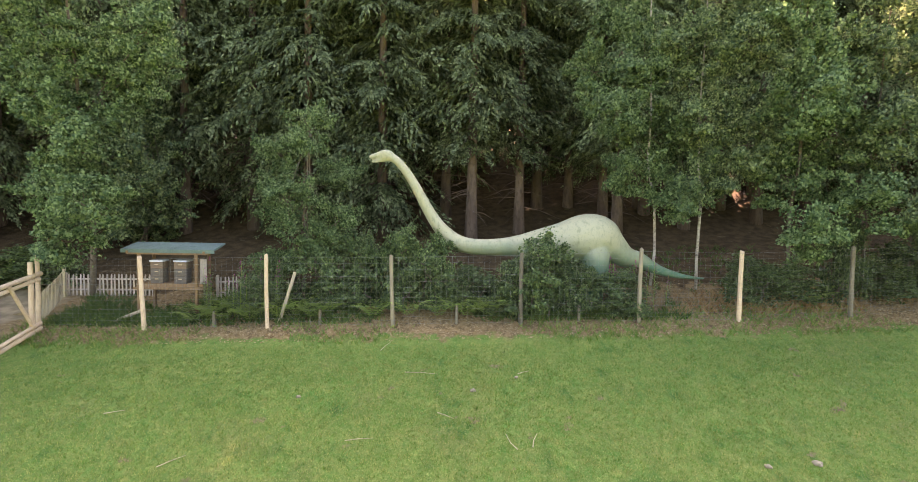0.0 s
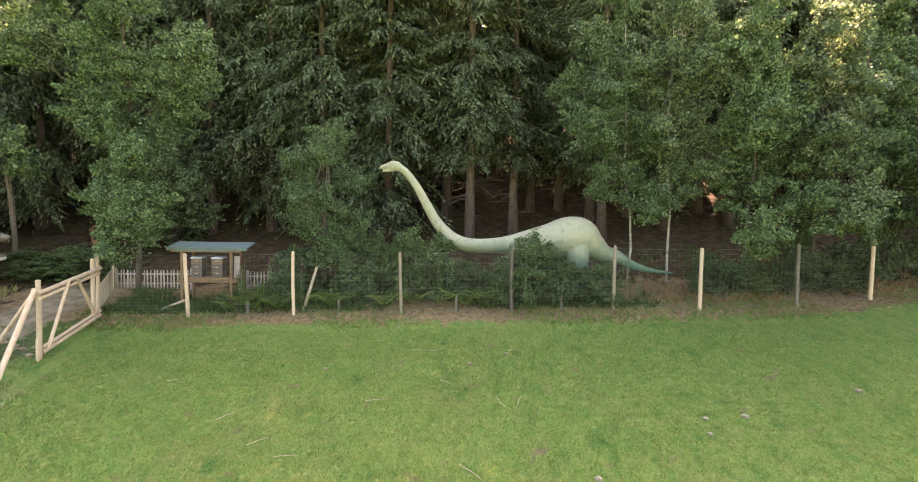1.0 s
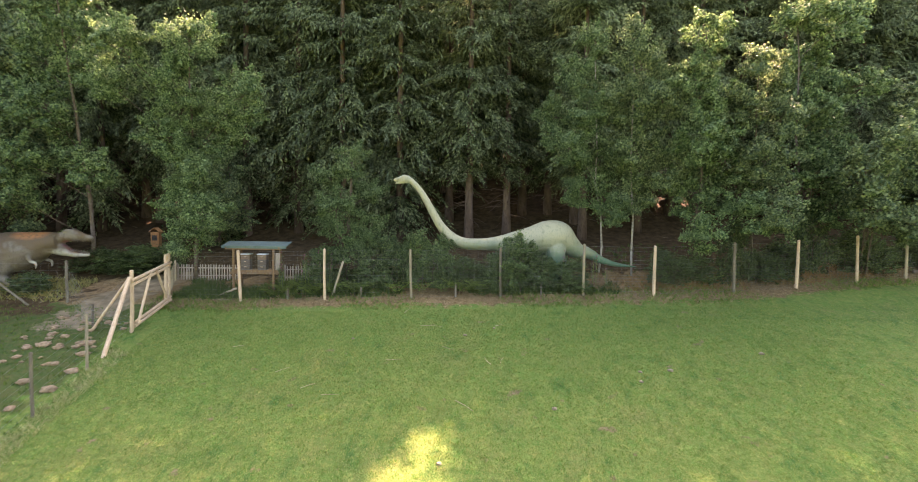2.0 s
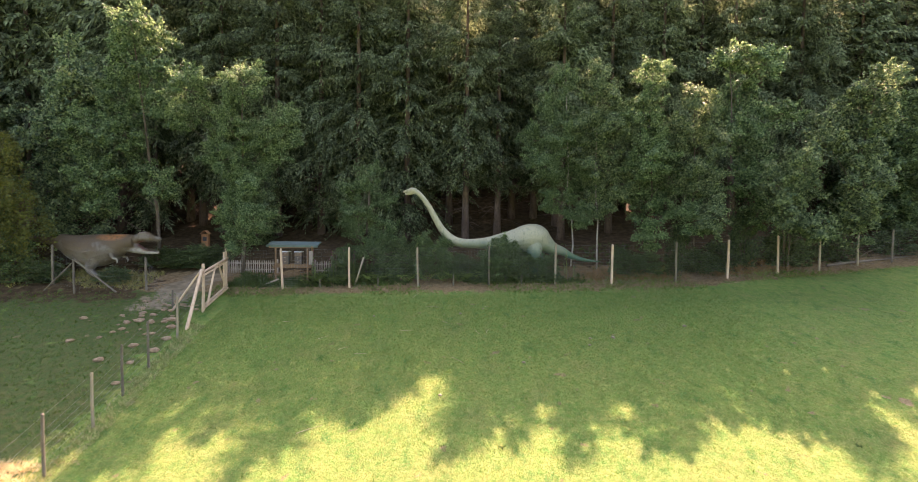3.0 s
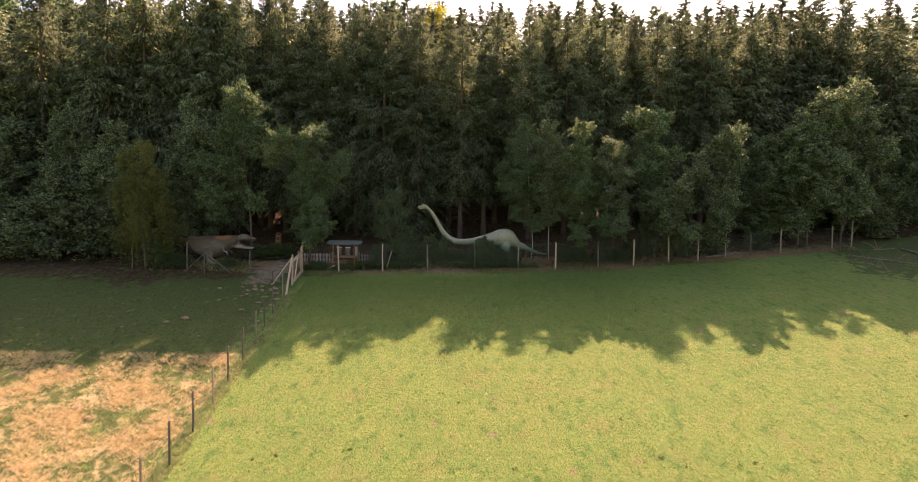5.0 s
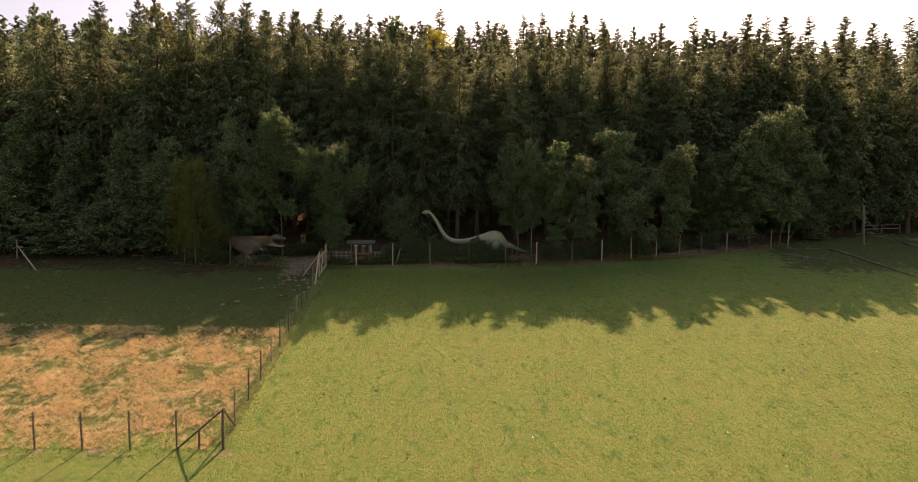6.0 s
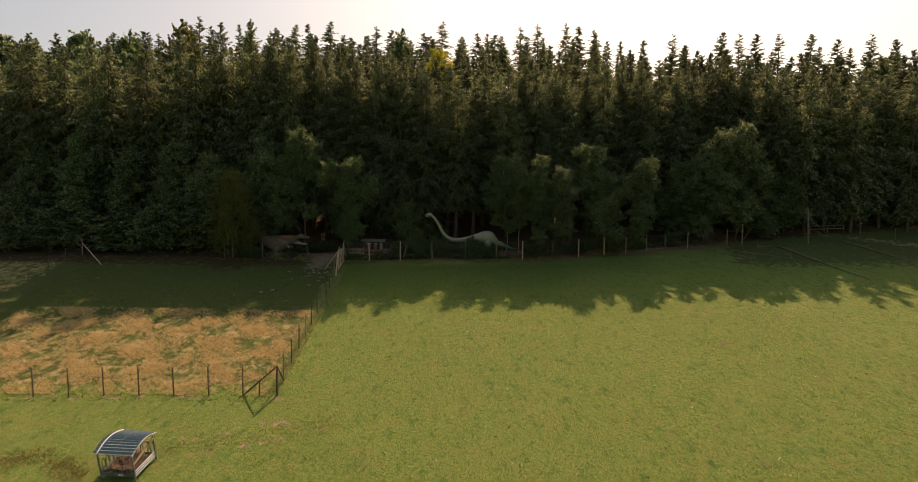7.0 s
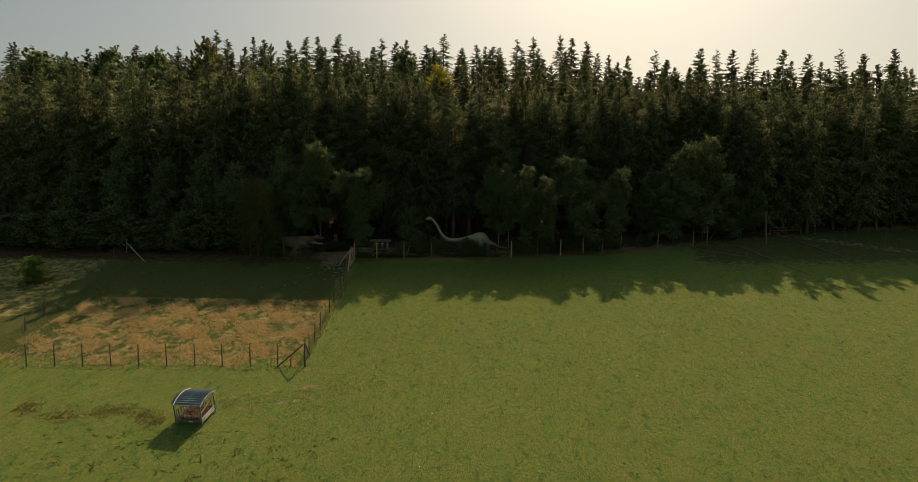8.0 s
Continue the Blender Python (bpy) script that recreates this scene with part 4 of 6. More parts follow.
for x, y, tall, wide, k in ((-38, 12, 15, 0.9, 1), (-45, 11, 14, 1.0, 0), (-52, 13, 16, 1.0, 1), (-60, 14, 16, 1.0, 0), (-68, 15, 17, 1.1, 1), (-41, 19, 17, 1.0, 0), (-49, 21, 18, 1.1, 1), (-57, 22, 18, 1.1, 0), (-66, 24, 18, 1.1, 1), (-75, 22, 18, 1.1, 0),
                            (-44, 29, 18, 1.0, 0), (-53, 31, 19, 1.1, 0), (-63, 33, 19, 1.1, 1), (-72, 34, 19, 1.1, 0), (-36, 33, 18, 0.9, 0), (-60, 42, 20, 1.1, 0), (-71, 45, 20, 1.1, 0), (-82, 40, 20, 1.2, 1), (-12, 50, 20, 0.9, 0)):
    plant(OAK[k], x, y, tall, wide, own=16)
BEECH = make_lobed("beech_tree", "bright yellow-green round tree on the wooded slope", "tree", 115, M_LEAF_Y, M_TWIG, h=16, spread=4.6, clear=0.3, n=13, density=230, leaf=0.5, clump=0.75, trunk_r=0.2)
plant(BEECH, -51.5, 44, 21.5, 1.1, own=16)
for x, y, tall, wide in ((-5.6, 1.5, 2.3, 1.05), (-4.5, 1.6, 2.1, 0.95), (-3.5, 1.4, 2.4, 0.9), (-2.5, 1.4, 2.2, 0.85), (0.8, 0.62, 2.35, 1.1), (1.7, 0.6, 1.6, 0.8), (0.05, 0.6, 1.7, 0.9), (7.3, 1.2, 1.5, 1.0), (8.6, 1.6, 1.2, 1.0),
                         (10.3, 1.3, 2.9, 0.75), (11.6, 1.7, 1.3, 1.1), (14.3, 2.4, 3.6, 0.8), (-7.4, 1.4, 1.8, 1.0), (-16.4, 3.6, 1.25, 1.3), (-15.5, 3.4, 1.3, 1.1), (-17.4, 3.4, 1.0, 1.1), (-1.3, 1.3, 1.3, 0.9), (2.2, 3.4, 1.6, 1.1),
                         (17.2, 2.6, 1.6, 1.0), (20.0, 3.2, 1.5, 1.2), (24.2, 4.0, 1.6, 1.2), (-19.2, 0.6, 0.9, 0.8), (-22.9, 0.9, 1.2, 1.0), (-24.6, 0.8, 2.6, 1.2), (-18.2, 3.6, 1.1, 1.2), (3.0, 0.7, 1.3, 0.9), (12.8, 1.9, 1.7, 1.2), (16.4, 2.6, 2.0, 1.1)):
    plant(LOW[0 if -8 < x < 12 else 1], x, y, tall, wide, own=2.3)


def make_fern(seed):
    r = np.random.default_rng(seed)
    chunks = []
    for i in range(9):
        a = i * 0.7 + r.uniform(-0.2, 0.2)
        o, s = np.array((math.cos(a), math.sin(a), 0)), np.array((-math.sin(a), math.cos(a), 0))
        l = r.uniform(0.45, 0.75)
        t = np.linspace(0.15, 1, 12)[:, None]
        mid = o * l * t + np.array((0, 0, 1)) * (1.35 * l * t - 0.8 * l * t ** 2)
        w = 0.14 * np.sin(math.pi * np.clip(t, 0.1, 0.96) ** 0.7) + 0.01
        for sg in (-1, 1):
            chunks.append(rhombs(mid + s * sg * w * 0.55, s * sg * w * 0.55 + o * 0.03, np.tile(o * 0.022, (12, 1))))
    v, f = joined(chunks)
    t = thing("fern", "light green fern growing at the fence", "fern", pose(0, 0, -500), "ferns along the fence")
    part("foliage", mesh_of("fern_fronds", v, f, M_FERN), None, t)
    return t


FERN = [make_fern(3), make_fern(4)]
for x, y in ((-9.3, 0.35), (-8.9, 0.55), (-8.5, 0.4), (-8.0, 0.5), (-7.7, 0.35), (-6.4, 0.5), (-5.9, 0.4), (-4.2, 0.4), (-2.3, 0.4), (-1.5, 0.35), (-1.2, 0.55), (-0.9, 0.4), (-0.6, 0.6), (2.6, 0.5), (-6.9, 0.45), (-3.2, 0.5), (-9.0, 0.9), (-8.2, 0.95), (-7.6, 0.8), (-8.6, 1.2), (-6.2, 0.8), (-5.6, 0.7), (-1.8, 0.7), (-0.8, 0.8), (8.9, 0.8)):
    plant(FERN[int(rng.integers(0, 2))], x, y, rng.uniform(1.1, 1.6), rng.uniform(0.95, 1.4), own=1.0, sink=0.0)


def make_fireweed(seed):
    r = np.random.default_rng(seed)
    h = 1.55
    t = thing("fireweed", "tall willowherb with narrow leaves and a pink flower spike", "wildflower", pose(0, 0, -500), "willowherb at the fence")
    v, f = tube([(0, 0, -0.05), (0.03, 0.01, h * 0.5), (0.0, 0.04, h)], [0.009, 0.007, 0.003], 5)
    part("stem", mesh_of("stem", v, f, M_FERN, True), None, t)
    n = 80
    z = np.linspace(0.2, h * 0.82, n)
    a = r.uniform(0, 6.28, n)
    o = np.stack((np.cos(a), np.sin(a), 0.35 * np.ones(n)), -1)
    s = np.stack((-np.sin(a), np.cos(a), 0 * a), -1)
    c = np.stack((0 * z, 0 * z, z), -1)
    v, f = rhombs(c + o * 0.08, o * 0.085, s * 0.016)
    part("leaves", mesh_of("narrow_leaves", v, f, M_LEAF), None, t)
    n = 26
    z = h * 0.72 + h * 0.28 * r.uniform(0, 1, n)
    a = r.uniform(0, 6.28, n)
    rad = 0.036 * (1.15 - (z - h * 0.72) / (h * 0.28))
    c = np.stack((np.cos(a) * rad, np.sin(a) * rad, z), -1)
    v, f = rhombs(c, unit(r.normal(size=(n, 3))) * 0.022, unit(r.normal(size=(n, 3))) * 0.016)
    tagged(part("flower_spike", mesh_of("flower_spike", v, f, M_PINK), None, t, "pink flower spike"), kind="stuff")
    return t


WEED = [make_fireweed(1), make_fireweed(2)]
for i in range(34):
    x = rng.uniform(-9.3, -6.9) if i < 24 else rng.uniform(2.6, 4.6)
    plant(WEED[i % 2], x, rng.uniform(0.5, 1.5), rng.uniform(1.0, 1.9), 1.0, own=1.55, sink=0.0)


# ---------------------------------------------------------------- the two statues
def statue(name, label, chunks, mat, at, voxel=0.045):
    v, f = joined(chunks)
    ob = tagged(pose_of(new(name, mesh_of(name, v, f, mat, True)), at), label, "statue")
    m = ob.modifiers.new("fuse", "REMESH")
    m.mode, m.voxel_size, m.use_smooth_shade = "VOXEL", voxel, True
    s = ob.modifiers.new("soften", "SMOOTH")
    s.factor, s.iterations = 0.5, 9
    return ob


def smooth_line(ctrl, n):
    """A Catmull-Rom line through control rows."""
    c = np.asarray(ctrl, float)
    c = np.vstack((2 * c[0] - c[1], c, 2 * c[-1] - c[-2]))
    out = []
    for i in range(1, len(c) - 2):
        for t in np.linspace(0, 1, n, endpoint=False):
            p0, p1, p2, p3 = c[i - 1:i + 3]
            out.append(0.5 * ((2 * p1) + (p2 - p0) * t + (2 * p0 - 5 * p1 + 4 * p2 - p3) * t * t + (3 * p1 - p0 - 3 * p2 + p3) * t ** 3))
    out.append(c[-2])
    return np.array(out)


def body(ctrl, n=5, sides=20):
    l = smooth_line(ctrl, n)
    return tube(l[:, :3], np.maximum(l[:, 3], 0.02), sides)


# sauropod: rows of x, y, z, radius along the spine
SY = 1.5
spine = [(-4.15, SY, 4.84, 0.12), (-3.83, SY, 4.83, 0.13), (-3.52, SY, 4.58, 0.13), (-3.16, SY, 4.09, 0.145), (-2.86, SY, 3.56, 0.16), (-2.53, SY, 2.99, 0.185), (-2.2, SY, 2.58, 0.22), (-1.8, SY, 2.27, 0.25),
         (-1.3, SY, 2.14, 0.25), (-0.6, SY, 2.13, 0.265), (0.05, SY, 2.17, 0.33), (0.75, SY, 2.25, 0.46), (1.45, SY, 2.33, 0.6), (2.1, SY, 2.44, 0.74), (2.6, SY, 2.46, 0.70), (3.02, SY, 2.18, 0.50), (3.45, SY, 1.9, 0.34),
         (3.9, SY, 1.8, 0.24), (4.4, SY, 1.54, 0.17), (4.9, SY, 1.38, 0.12), (5.4, SY, 1.29, 0.075), (6.0, SY, 1.24, 0.03)]
g0 = gz(2.4, SY)
chunks = [body(spine)]
chunks.append(body([(-3.8, SY, 4.87, 0.13), (-4.02, SY, 4.91, 0.14), (-4.2, SY, 4.87, 0.105), (-4.38, SY, 4.83, 0.08), (-4.5, SY, 4.81, 0.05)], 4, 14))
chunks.append(body([(-3.85, SY, 4.78, 0.1), (-4.05, SY, 4.74, 0.075), (-4.25, SY, 4.69, 0.055), (-4.42, SY, 4.67, 0.035)], 4, 12))
for sy in (-1, 1):
    chunks.append(body([(-4.0, SY + sy * 0.1, 4.97, 0.04), (-4.05, SY + sy * 0.11, 4.97, 0.05), (-4.12, SY + sy * 0.09, 4.95, 0.035)], 3, 8))
for lx, ly in ((2.42, SY - 0.42), (2.75, SY + 0.42)):
    chunks.append(body([(lx, ly * 0.5 + SY * 0.5, 2.3, 0.4), (lx, ly, 1.8, 0.4), (lx - 0.02, ly, 1.25, 0.3), (lx, ly, 0.8, 0.25), (lx - 0.02, ly, g0 + 0.25, 0.25), (lx - 0.03, ly, g0 - 0.1, 0.29)], 4, 16))
for lx, ly in ((0.45, SY - 0.32), (0.75, SY + 0.32)):
    chunks.append(body([(lx, ly, 2.05, 0.34), (lx, ly, 1.5, 0.26), (lx + 0.05, ly, 1.0, 0.2), (lx, ly, g0 + 0.2, 0.19), (lx - 0.02, ly, g0 - 0.15, 0.23)], 4, 14))
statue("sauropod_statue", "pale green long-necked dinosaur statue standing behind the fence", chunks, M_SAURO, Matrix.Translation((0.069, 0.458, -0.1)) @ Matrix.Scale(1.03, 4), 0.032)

# theropod: low and long, with open toothed jaws; paint zones follow the body
TY = 2.0
spine = [(-25.0, TY + 0.5, 2.1, 0.1), (-24.3, TY + 0.4, 2.08, 0.2), (-23.5, TY + 0.25, 2.02, 0.32), (-22.7, TY + 0.1, 1.86, 0.5), (-22.0, TY, 1.62, 0.72), (-21.2, TY, 1.48, 0.88), (-20.5, TY, 1.58, 0.83), (-19.9, TY, 1.78, 0.63), (-19.4, TY, 1.93, 0.48), (-18.95, TY, 1.98, 0.38)]
chunks = [body(spine)]
upper = smooth_line([(-19.1, TY, 2.06, 0.28), (-18.72, TY, 2.2, 0.25), (-18.4, TY, 2.28, 0.28), (-18.1, TY, 2.23, 0.2), (-17.82, TY, 2.17, 0.145), (-17.62, TY, 2.15, 0.11), (-17.54, TY, 2.14, 0.06)], 4)
chunks.append(tube(upper[:, :3], upper[:, 3], 16, 0.82))
lower = smooth_line([(-19.2, TY, 1.72, 0.3), (-18.85, TY, 1.62, 0.27), (-18.5, TY, 1.5, 0.18), (-18.2, TY, 1.43, 0.125), (-17.95, TY, 1.41, 0.095), (-17.76, TY, 1.42, 0.08), (-17.68, TY, 1.44, 0.04)], 4)
chunks.append(tube(lower[:, :3], lower[:, 3], 16, 0.9))
for sy in (-1, 1):
    chunks.append(body([(-18.72, TY + sy * 0.16, 2.4, 0.05), (-18.55, TY + sy * 0.18, 2.47, 0.075), (-18.36, TY + sy * 0.17, 2.47, 0.05)], 3, 8))
g1 = gz(-21, TY)
for lx, ly in ((-21.0, TY - 0.45), (-21.5, TY + 0.45)):
    chunks.append(body([(lx, ly, 1.5, 0.5), (lx + 0.12, ly, 1.0, 0.36), (lx - 0.12, ly, 0.6, 0.22), (lx + 0.05, ly, g1 + 0.1, 0.17), (lx + 0.3, ly, g1 + 0.02, 0.12), (lx + 0.5, ly, g1, 0.08)], 4, 14))
for ly in (TY - 0.5, TY + 0.45):
    chunks.append(body([(-19.95, ly, 1.35, 0.12), (-19.82, ly - 0.06, 1.15, 0.085), (-19.62, ly - 0.08, 1.1, 0.065), (-19.58, ly - 0.08, 0.95, 0.05), (-19.62, ly - 0.08, 0.84, 0.03)], 4, 10))
rex = statue("theropod_statue", "brown meat-eating dinosaur statue with open toothed jaws and an orange patch", chunks, M_REX, pose(0, 0, 0), 0.03)
skin = bpy.data.meshes.new_from_object(rex.evaluated_get(bpy.context.evaluated_depsgraph_get()))
rex.modifiers.clear()
n0 = len(skin.vertices)
co = np.zeros(n0 * 3, np.float32)
skin.vertices.foreach_get("co", co)
co = co.reshape(-1, 3)
fangs = []
for k in range(10):
    for sy in (-1, 1):
        x = -17.66 - 0.075 * k
        w = (0.085 + 0.014 * min(k, 6)) * sy
        size = 1.25 if k % 3 == 0 else 0.85
        fangs.append(tube([(x, TY + w, 2.08), (x, TY + w, 2.04 - 0.02 * size), (x - 0.015, TY + w, 2.04 - 0.075 * size)], [0.022, 0.018, 0.005], 6))
        fangs.append(tube([(x - 0.09, TY + w * 0.75, 1.45 + 0.012 * k), (x - 0.09, TY + w * 0.75, 1.5 + 0.012 * k), (x - 0.1, TY + w * 0.75, 1.5 + 0.012 * k + 0.065 * size)], [0.022, 0.018, 0.005], 6))
fv, ff = joined(fangs)
bm = bmesh.new()
bm.from_mesh(skin)
new_verts = [bm.verts.new(p) for p in fv]
for q in ff:
    bm.faces.new([new_verts[i] for i in q]).material_index = 1
bm.to_mesh(skin)
bm.free()
skin.materials.clear()
skin.materials.append(M_REX)
skin.materials.append(M_TOOTH)
rex.data = skin
xx, yy, zz = co.T
pad = np.zeros(len(skin.vertices) - n0)
for zone, value in (("orange", np.clip(1.25 - ((xx + 20.0) / 0.75) ** 2 - ((zz - 2.32) / 0.26) ** 2, 0, 1)),
                    ("white", np.clip((1.72 - zz) / 0.2, 0, 1) * np.clip((xx + 19.5) / 0.4, 0, 1) * np.clip((zz - 1.3) / 0.05, 0.5, 1) + np.clip((xx + 19.9) / 0.1, 0, 1) * np.clip((1.22 - zz) / 0.1, 0, 1)),
                    ("mouth", np.clip((xx + 18.9) / 0.2, 0, 1) * np.clip((zz - 1.47) / 0.04, 0, 1) * np.clip((2.07 - zz) / 0.04, 0, 1) * np.clip((0.17 - np.abs(yy - TY)) / 0.05, 0, 1))):
    at = skin.attributes.new(zone, "FLOAT", "POINT")
    at.data.foreach_set("value", np.concatenate((np.clip(value, 0, 1), pad)).astype(np.float32))
skin.polygons.foreach_set("use_smooth", np.full(len(skin.polygons), True))

# ---------------------------------------------------------------- fences


def post_mesh(h, r, mat, seed=0, sides=9):
    rr = np.random.default_rng(seed)
    z = np.array((-0.35, 0.0, h * 0.5, h - 0.02, h))
    bend = rr.uniform(-0.012, 0.012, (5, 2))
    v, f = tube(np.column_stack((bend, z)), np.array((1.0, 1.04, 0.98, 0.95, 0.8)) * r, sides)
    return mesh_of("fence_post", v, f, mat, False)


def wire_chunk(a, b, r=0.0022):
    return tube([a, (np.asarray(a, float) + np.asarray(b, float)) / 2, b], [r] * 3, 3, 1, False)


def mesh_bay(a, b, ha, hb, rows, step, thick=1.0):
    """A bay of knotted wire between two post feet: rows of level wires and upright stays."""
    a, b = np.asarray(a, float), np.asarray(b, float)
    ch = []
    for z in rows:
        ch.append(wire_chunk(a + (0, 0, ha * z), b + (0, 0, hb * z), thick * (0.0028 if z > 0.95 else 0.0019)))
    if step:
        n = max(2, int(np.linalg.norm(b - a) / step))
        for i in range(1, n):
            p = a + (b - a) * i / n
            h = (ha + (hb - ha) * i / n) * max(rows)
            g = gz(p[0], p[1]) - p[2]
            ch.append(wire_chunk(p + (0, 0, max(g, -0.2) + 0.02), p + (0, 0, h), thick * 0.0016))
    return joined(ch)


def fence(label, posts, rows, step, thick=1.0):
    """posts: x, y, height, radius, mesh material, lean in x."""
    x0, y0 = posts[0][:2]
    root = thing("wire_fence", label, "fence", pose(x0, y0, gz(x0, y0)))
    inv = root.matrix_basis.inverted()
    for i, (x, y, h, r, mat, lean) in enumerate(posts):
        part("post", post_mesh(h, r, mat, i), None, root, at=inv @ pose(x, y, gz(x, y), 0, math.degrees(lean / h), i * 40 % 90))
    for p, q in zip(posts[:-1], posts[1:]):
        if math.hypot(q[0] - p[0], q[1] - p[1]) > 8:
            continue
        a, b = (p[0], p[1] - 0.06, gz(p[0], p[1])), (q[0], q[1] - 0.06, gz(q[0], q[1]))
        v, f = mesh_bay(a, b, p[2], q[2], rows, step, thick)
        part("wire_netting", mesh_of("wire_netting", v - np.array(root.matrix_basis.translation), f, M_WIRE), None, root)
    return root


GAME = (0.03, 0.08, 0.13, 0.18, 0.23, 0.28, 0.34, 0.40, 0.47, 0.54, 0.62, 0.70, 0.79, 0.88, 0.965)
WOOD_POSTS = [(-13.28, -0.05, 2.05, 0.06, M_FRESH, 0.0), (-10.45, 0, 2.03, 0.062, M_FRESH, -0.11), (-7.1, 0, 2.05, 0.055, M_FRESH, -0.04), (-3.6, 0, 2.0, 0.055, M_POST, -0.07), (0, 0, 2.02, 0.06, M_POST_D, -0.06),
              (3.4, 0, 2.1, 0.06, M_POST, 0.0), (6.3, 0, 2.02, 0.065, M_FRESH, 0.03), (9.65, 0.1, 2.05, 0.06, M_POST_D, 0.0), (12.6, 0.6, 2.02, 0.065, M_FRESH, 0.0), (15.6, 1.15, 2.02, 0.06, M_FRESH, -0.06),
              (18.2, 1.7, 1.95, 0.055, M_POST, 0.0), (20.7, 2.2, 1.95, 0.055, M_POST, 0.02), (23.0, 2.65, 1.85, 0.055, M_POST_D, 0.0), (25.8, 3.1, 1.95, 0.06, M_POST, -0.02), (28.4, 3.7, 1.8, 0.055, M_POST_D, 0), (30.9, 4.2, 1.9, 0.06, M_POST, 0), (32.9, 4.6, 2.3, 0.06, M_POST, 0)]
fence("tall knotted wire fence on round wooden posts along the wood", WOOD_POSTS, GAME, 0.15)
side = [(-13.27, -2.65, 2.2, 0.07, M_FRESH, 0)] + [(x, y, 1.75, 0.045, M_POST_D if i % 3 else M_POST, 0) for i, (x, y) in enumerate(
    ((-13.2, -5.2), (-13.1, -7.6), (-13.05, -9.3), (-12.98, -11.0), (-12.93, -13.1), (-12.88, -15.2), (-12.85, -17.0), (-12.8, -19.1), (-12.75, -21.2), (-12.68, -23.3)))] + [(-12.5, -25.2, 1.95, 0.065, M_POST_D, 0)]
fence("old wire fence on thin posts down the meadow", side, (0.1, 0.22, 0.34, 0.46, 0.58, 0.72, 0.95), 0.0, 1.5)
low = [(-12.45 - 2.19 * i, -25.2 - 0.045 * i, 1.85, 0.045, M_POST_D, -0.05) for i in range(1, 15)]
fence("low wire fence on dark posts across the slope", [(-12.5, -25.2, 0.3, 0.03, M_POST_D, 0)] + low, (0.2, 0.42, 0.64, 0.92), 0.0)
west = [(-38.3, -23.4, 1.7, 0.05, M_POST_D, 0), (-38.9, -19.9, 1.7, 0.05, M_POST_D, 0), (-39.5, -16.8, 1.7, 0.05, M_POST_D, 0), (-40.0, -13.3, 1.7, 0.05, M_POST_D, 0), (-40.5, -9.2, 1.7, 0.05, M_POST_D, 0), (-41.2, -5.6, 1.7, 0.05, M_POST_D, 0), (-41.8, -2.4, 1.7, 0.05, M_POST_D, 0), (-42.3, 1.0, 1.8, 0.06, M_POST, 0)]
fence("weathered wire fence at the far side of the paddock", west, (0.2, 0.42, 0.64, 0.92), 0.3)
rexf = [(-26.4, 0.3, 1.7, 0.05, M_POST_D, 0), (-22.3, 0.5, 2.0, 0.06, M_POST_D, 0.0), (-20.5, -0.6, 1.75, 0.055, M_POST_D, 0), (-17.2, -0.2, 1.65, 0.055, M_POST_D, 0), (-14.75, -2.5, 0.9, 0.04, M_POST_D, 0.0), (-13.27, -2.72, 0.6, 0.04, M_FRESH, 0)]
fence("grey wire fence before the brown dinosaur", rexf, (0.15, 0.3, 0.45, 0.6, 0.78, 0.95), 0.3, 1.5)


def brace(label, a, b, r, mat, name="brace_pole"):
    v, f = rod((0, 0, 0), np.asarray(b, float) - np.asarray(a, float), r, r * 0.92, 9)
    return tagged(pose_of(new(name, mesh_of(name, v, f, mat, False)), pose(*a)), label, "pole")


def foot(x, y, up=0.0):
    return (x, y, gz(x, y) + up)


brace("pale peeled brace pole leaning against the gate post", foot(-13.2, -4.45, -0.05), (-13.29, -2.74, gz(-13.3, -2.65) + 1.95), 0.075, M_FRESH)
brace("thin peeled brace pole leaning against the gate post", foot(-14.75, -2.6, -0.05), (-13.36, -2.66, gz(-13.3, -2.65) + 1.9), 0.05, M_FRESH)
brace("grey brace pole leaning on a fence post", foot(-18.5, -0.45, -0.05), (-20.44, -0.62, gz(-20.5, -0.6) + 1.65), 0.045, M_POST_D)
brace("grey brace pole leaning on a fence post", foot(-22.2, -0.3, -0.05), (-20.56, -0.62, gz(-20.5, -0.6) + 1.5), 0.04, M_POST_D)
brace("dark brace pole at the paddock corner", foot(-14.7, -25.3, -0.05), (-12.57, -25.22, gz(-12.5, -25.2) + 1.85), 0.05, M_POST_D)
brace("dark brace pole at the paddock corner", foot(-12.6, -23.4, -0.05), (-12.5, -25.12, gz(-12.5, -25.2) + 1.85), 0.05, M_POST_D)
brace("dark brace pole at the paddock corner", foot(-13.6, -25.25, -0.05), (-13.6, -25.26, gz(-13.6, -25.25) + 0.9), 0.045, M_POST_D)
brace("long pale brace pole at the far fence corner", foot(-38.3, -2.0, -0.05), (-42.2, 0.95, gz(-42.3, 1.0) + 1.2), 0.06, M_STRAW)
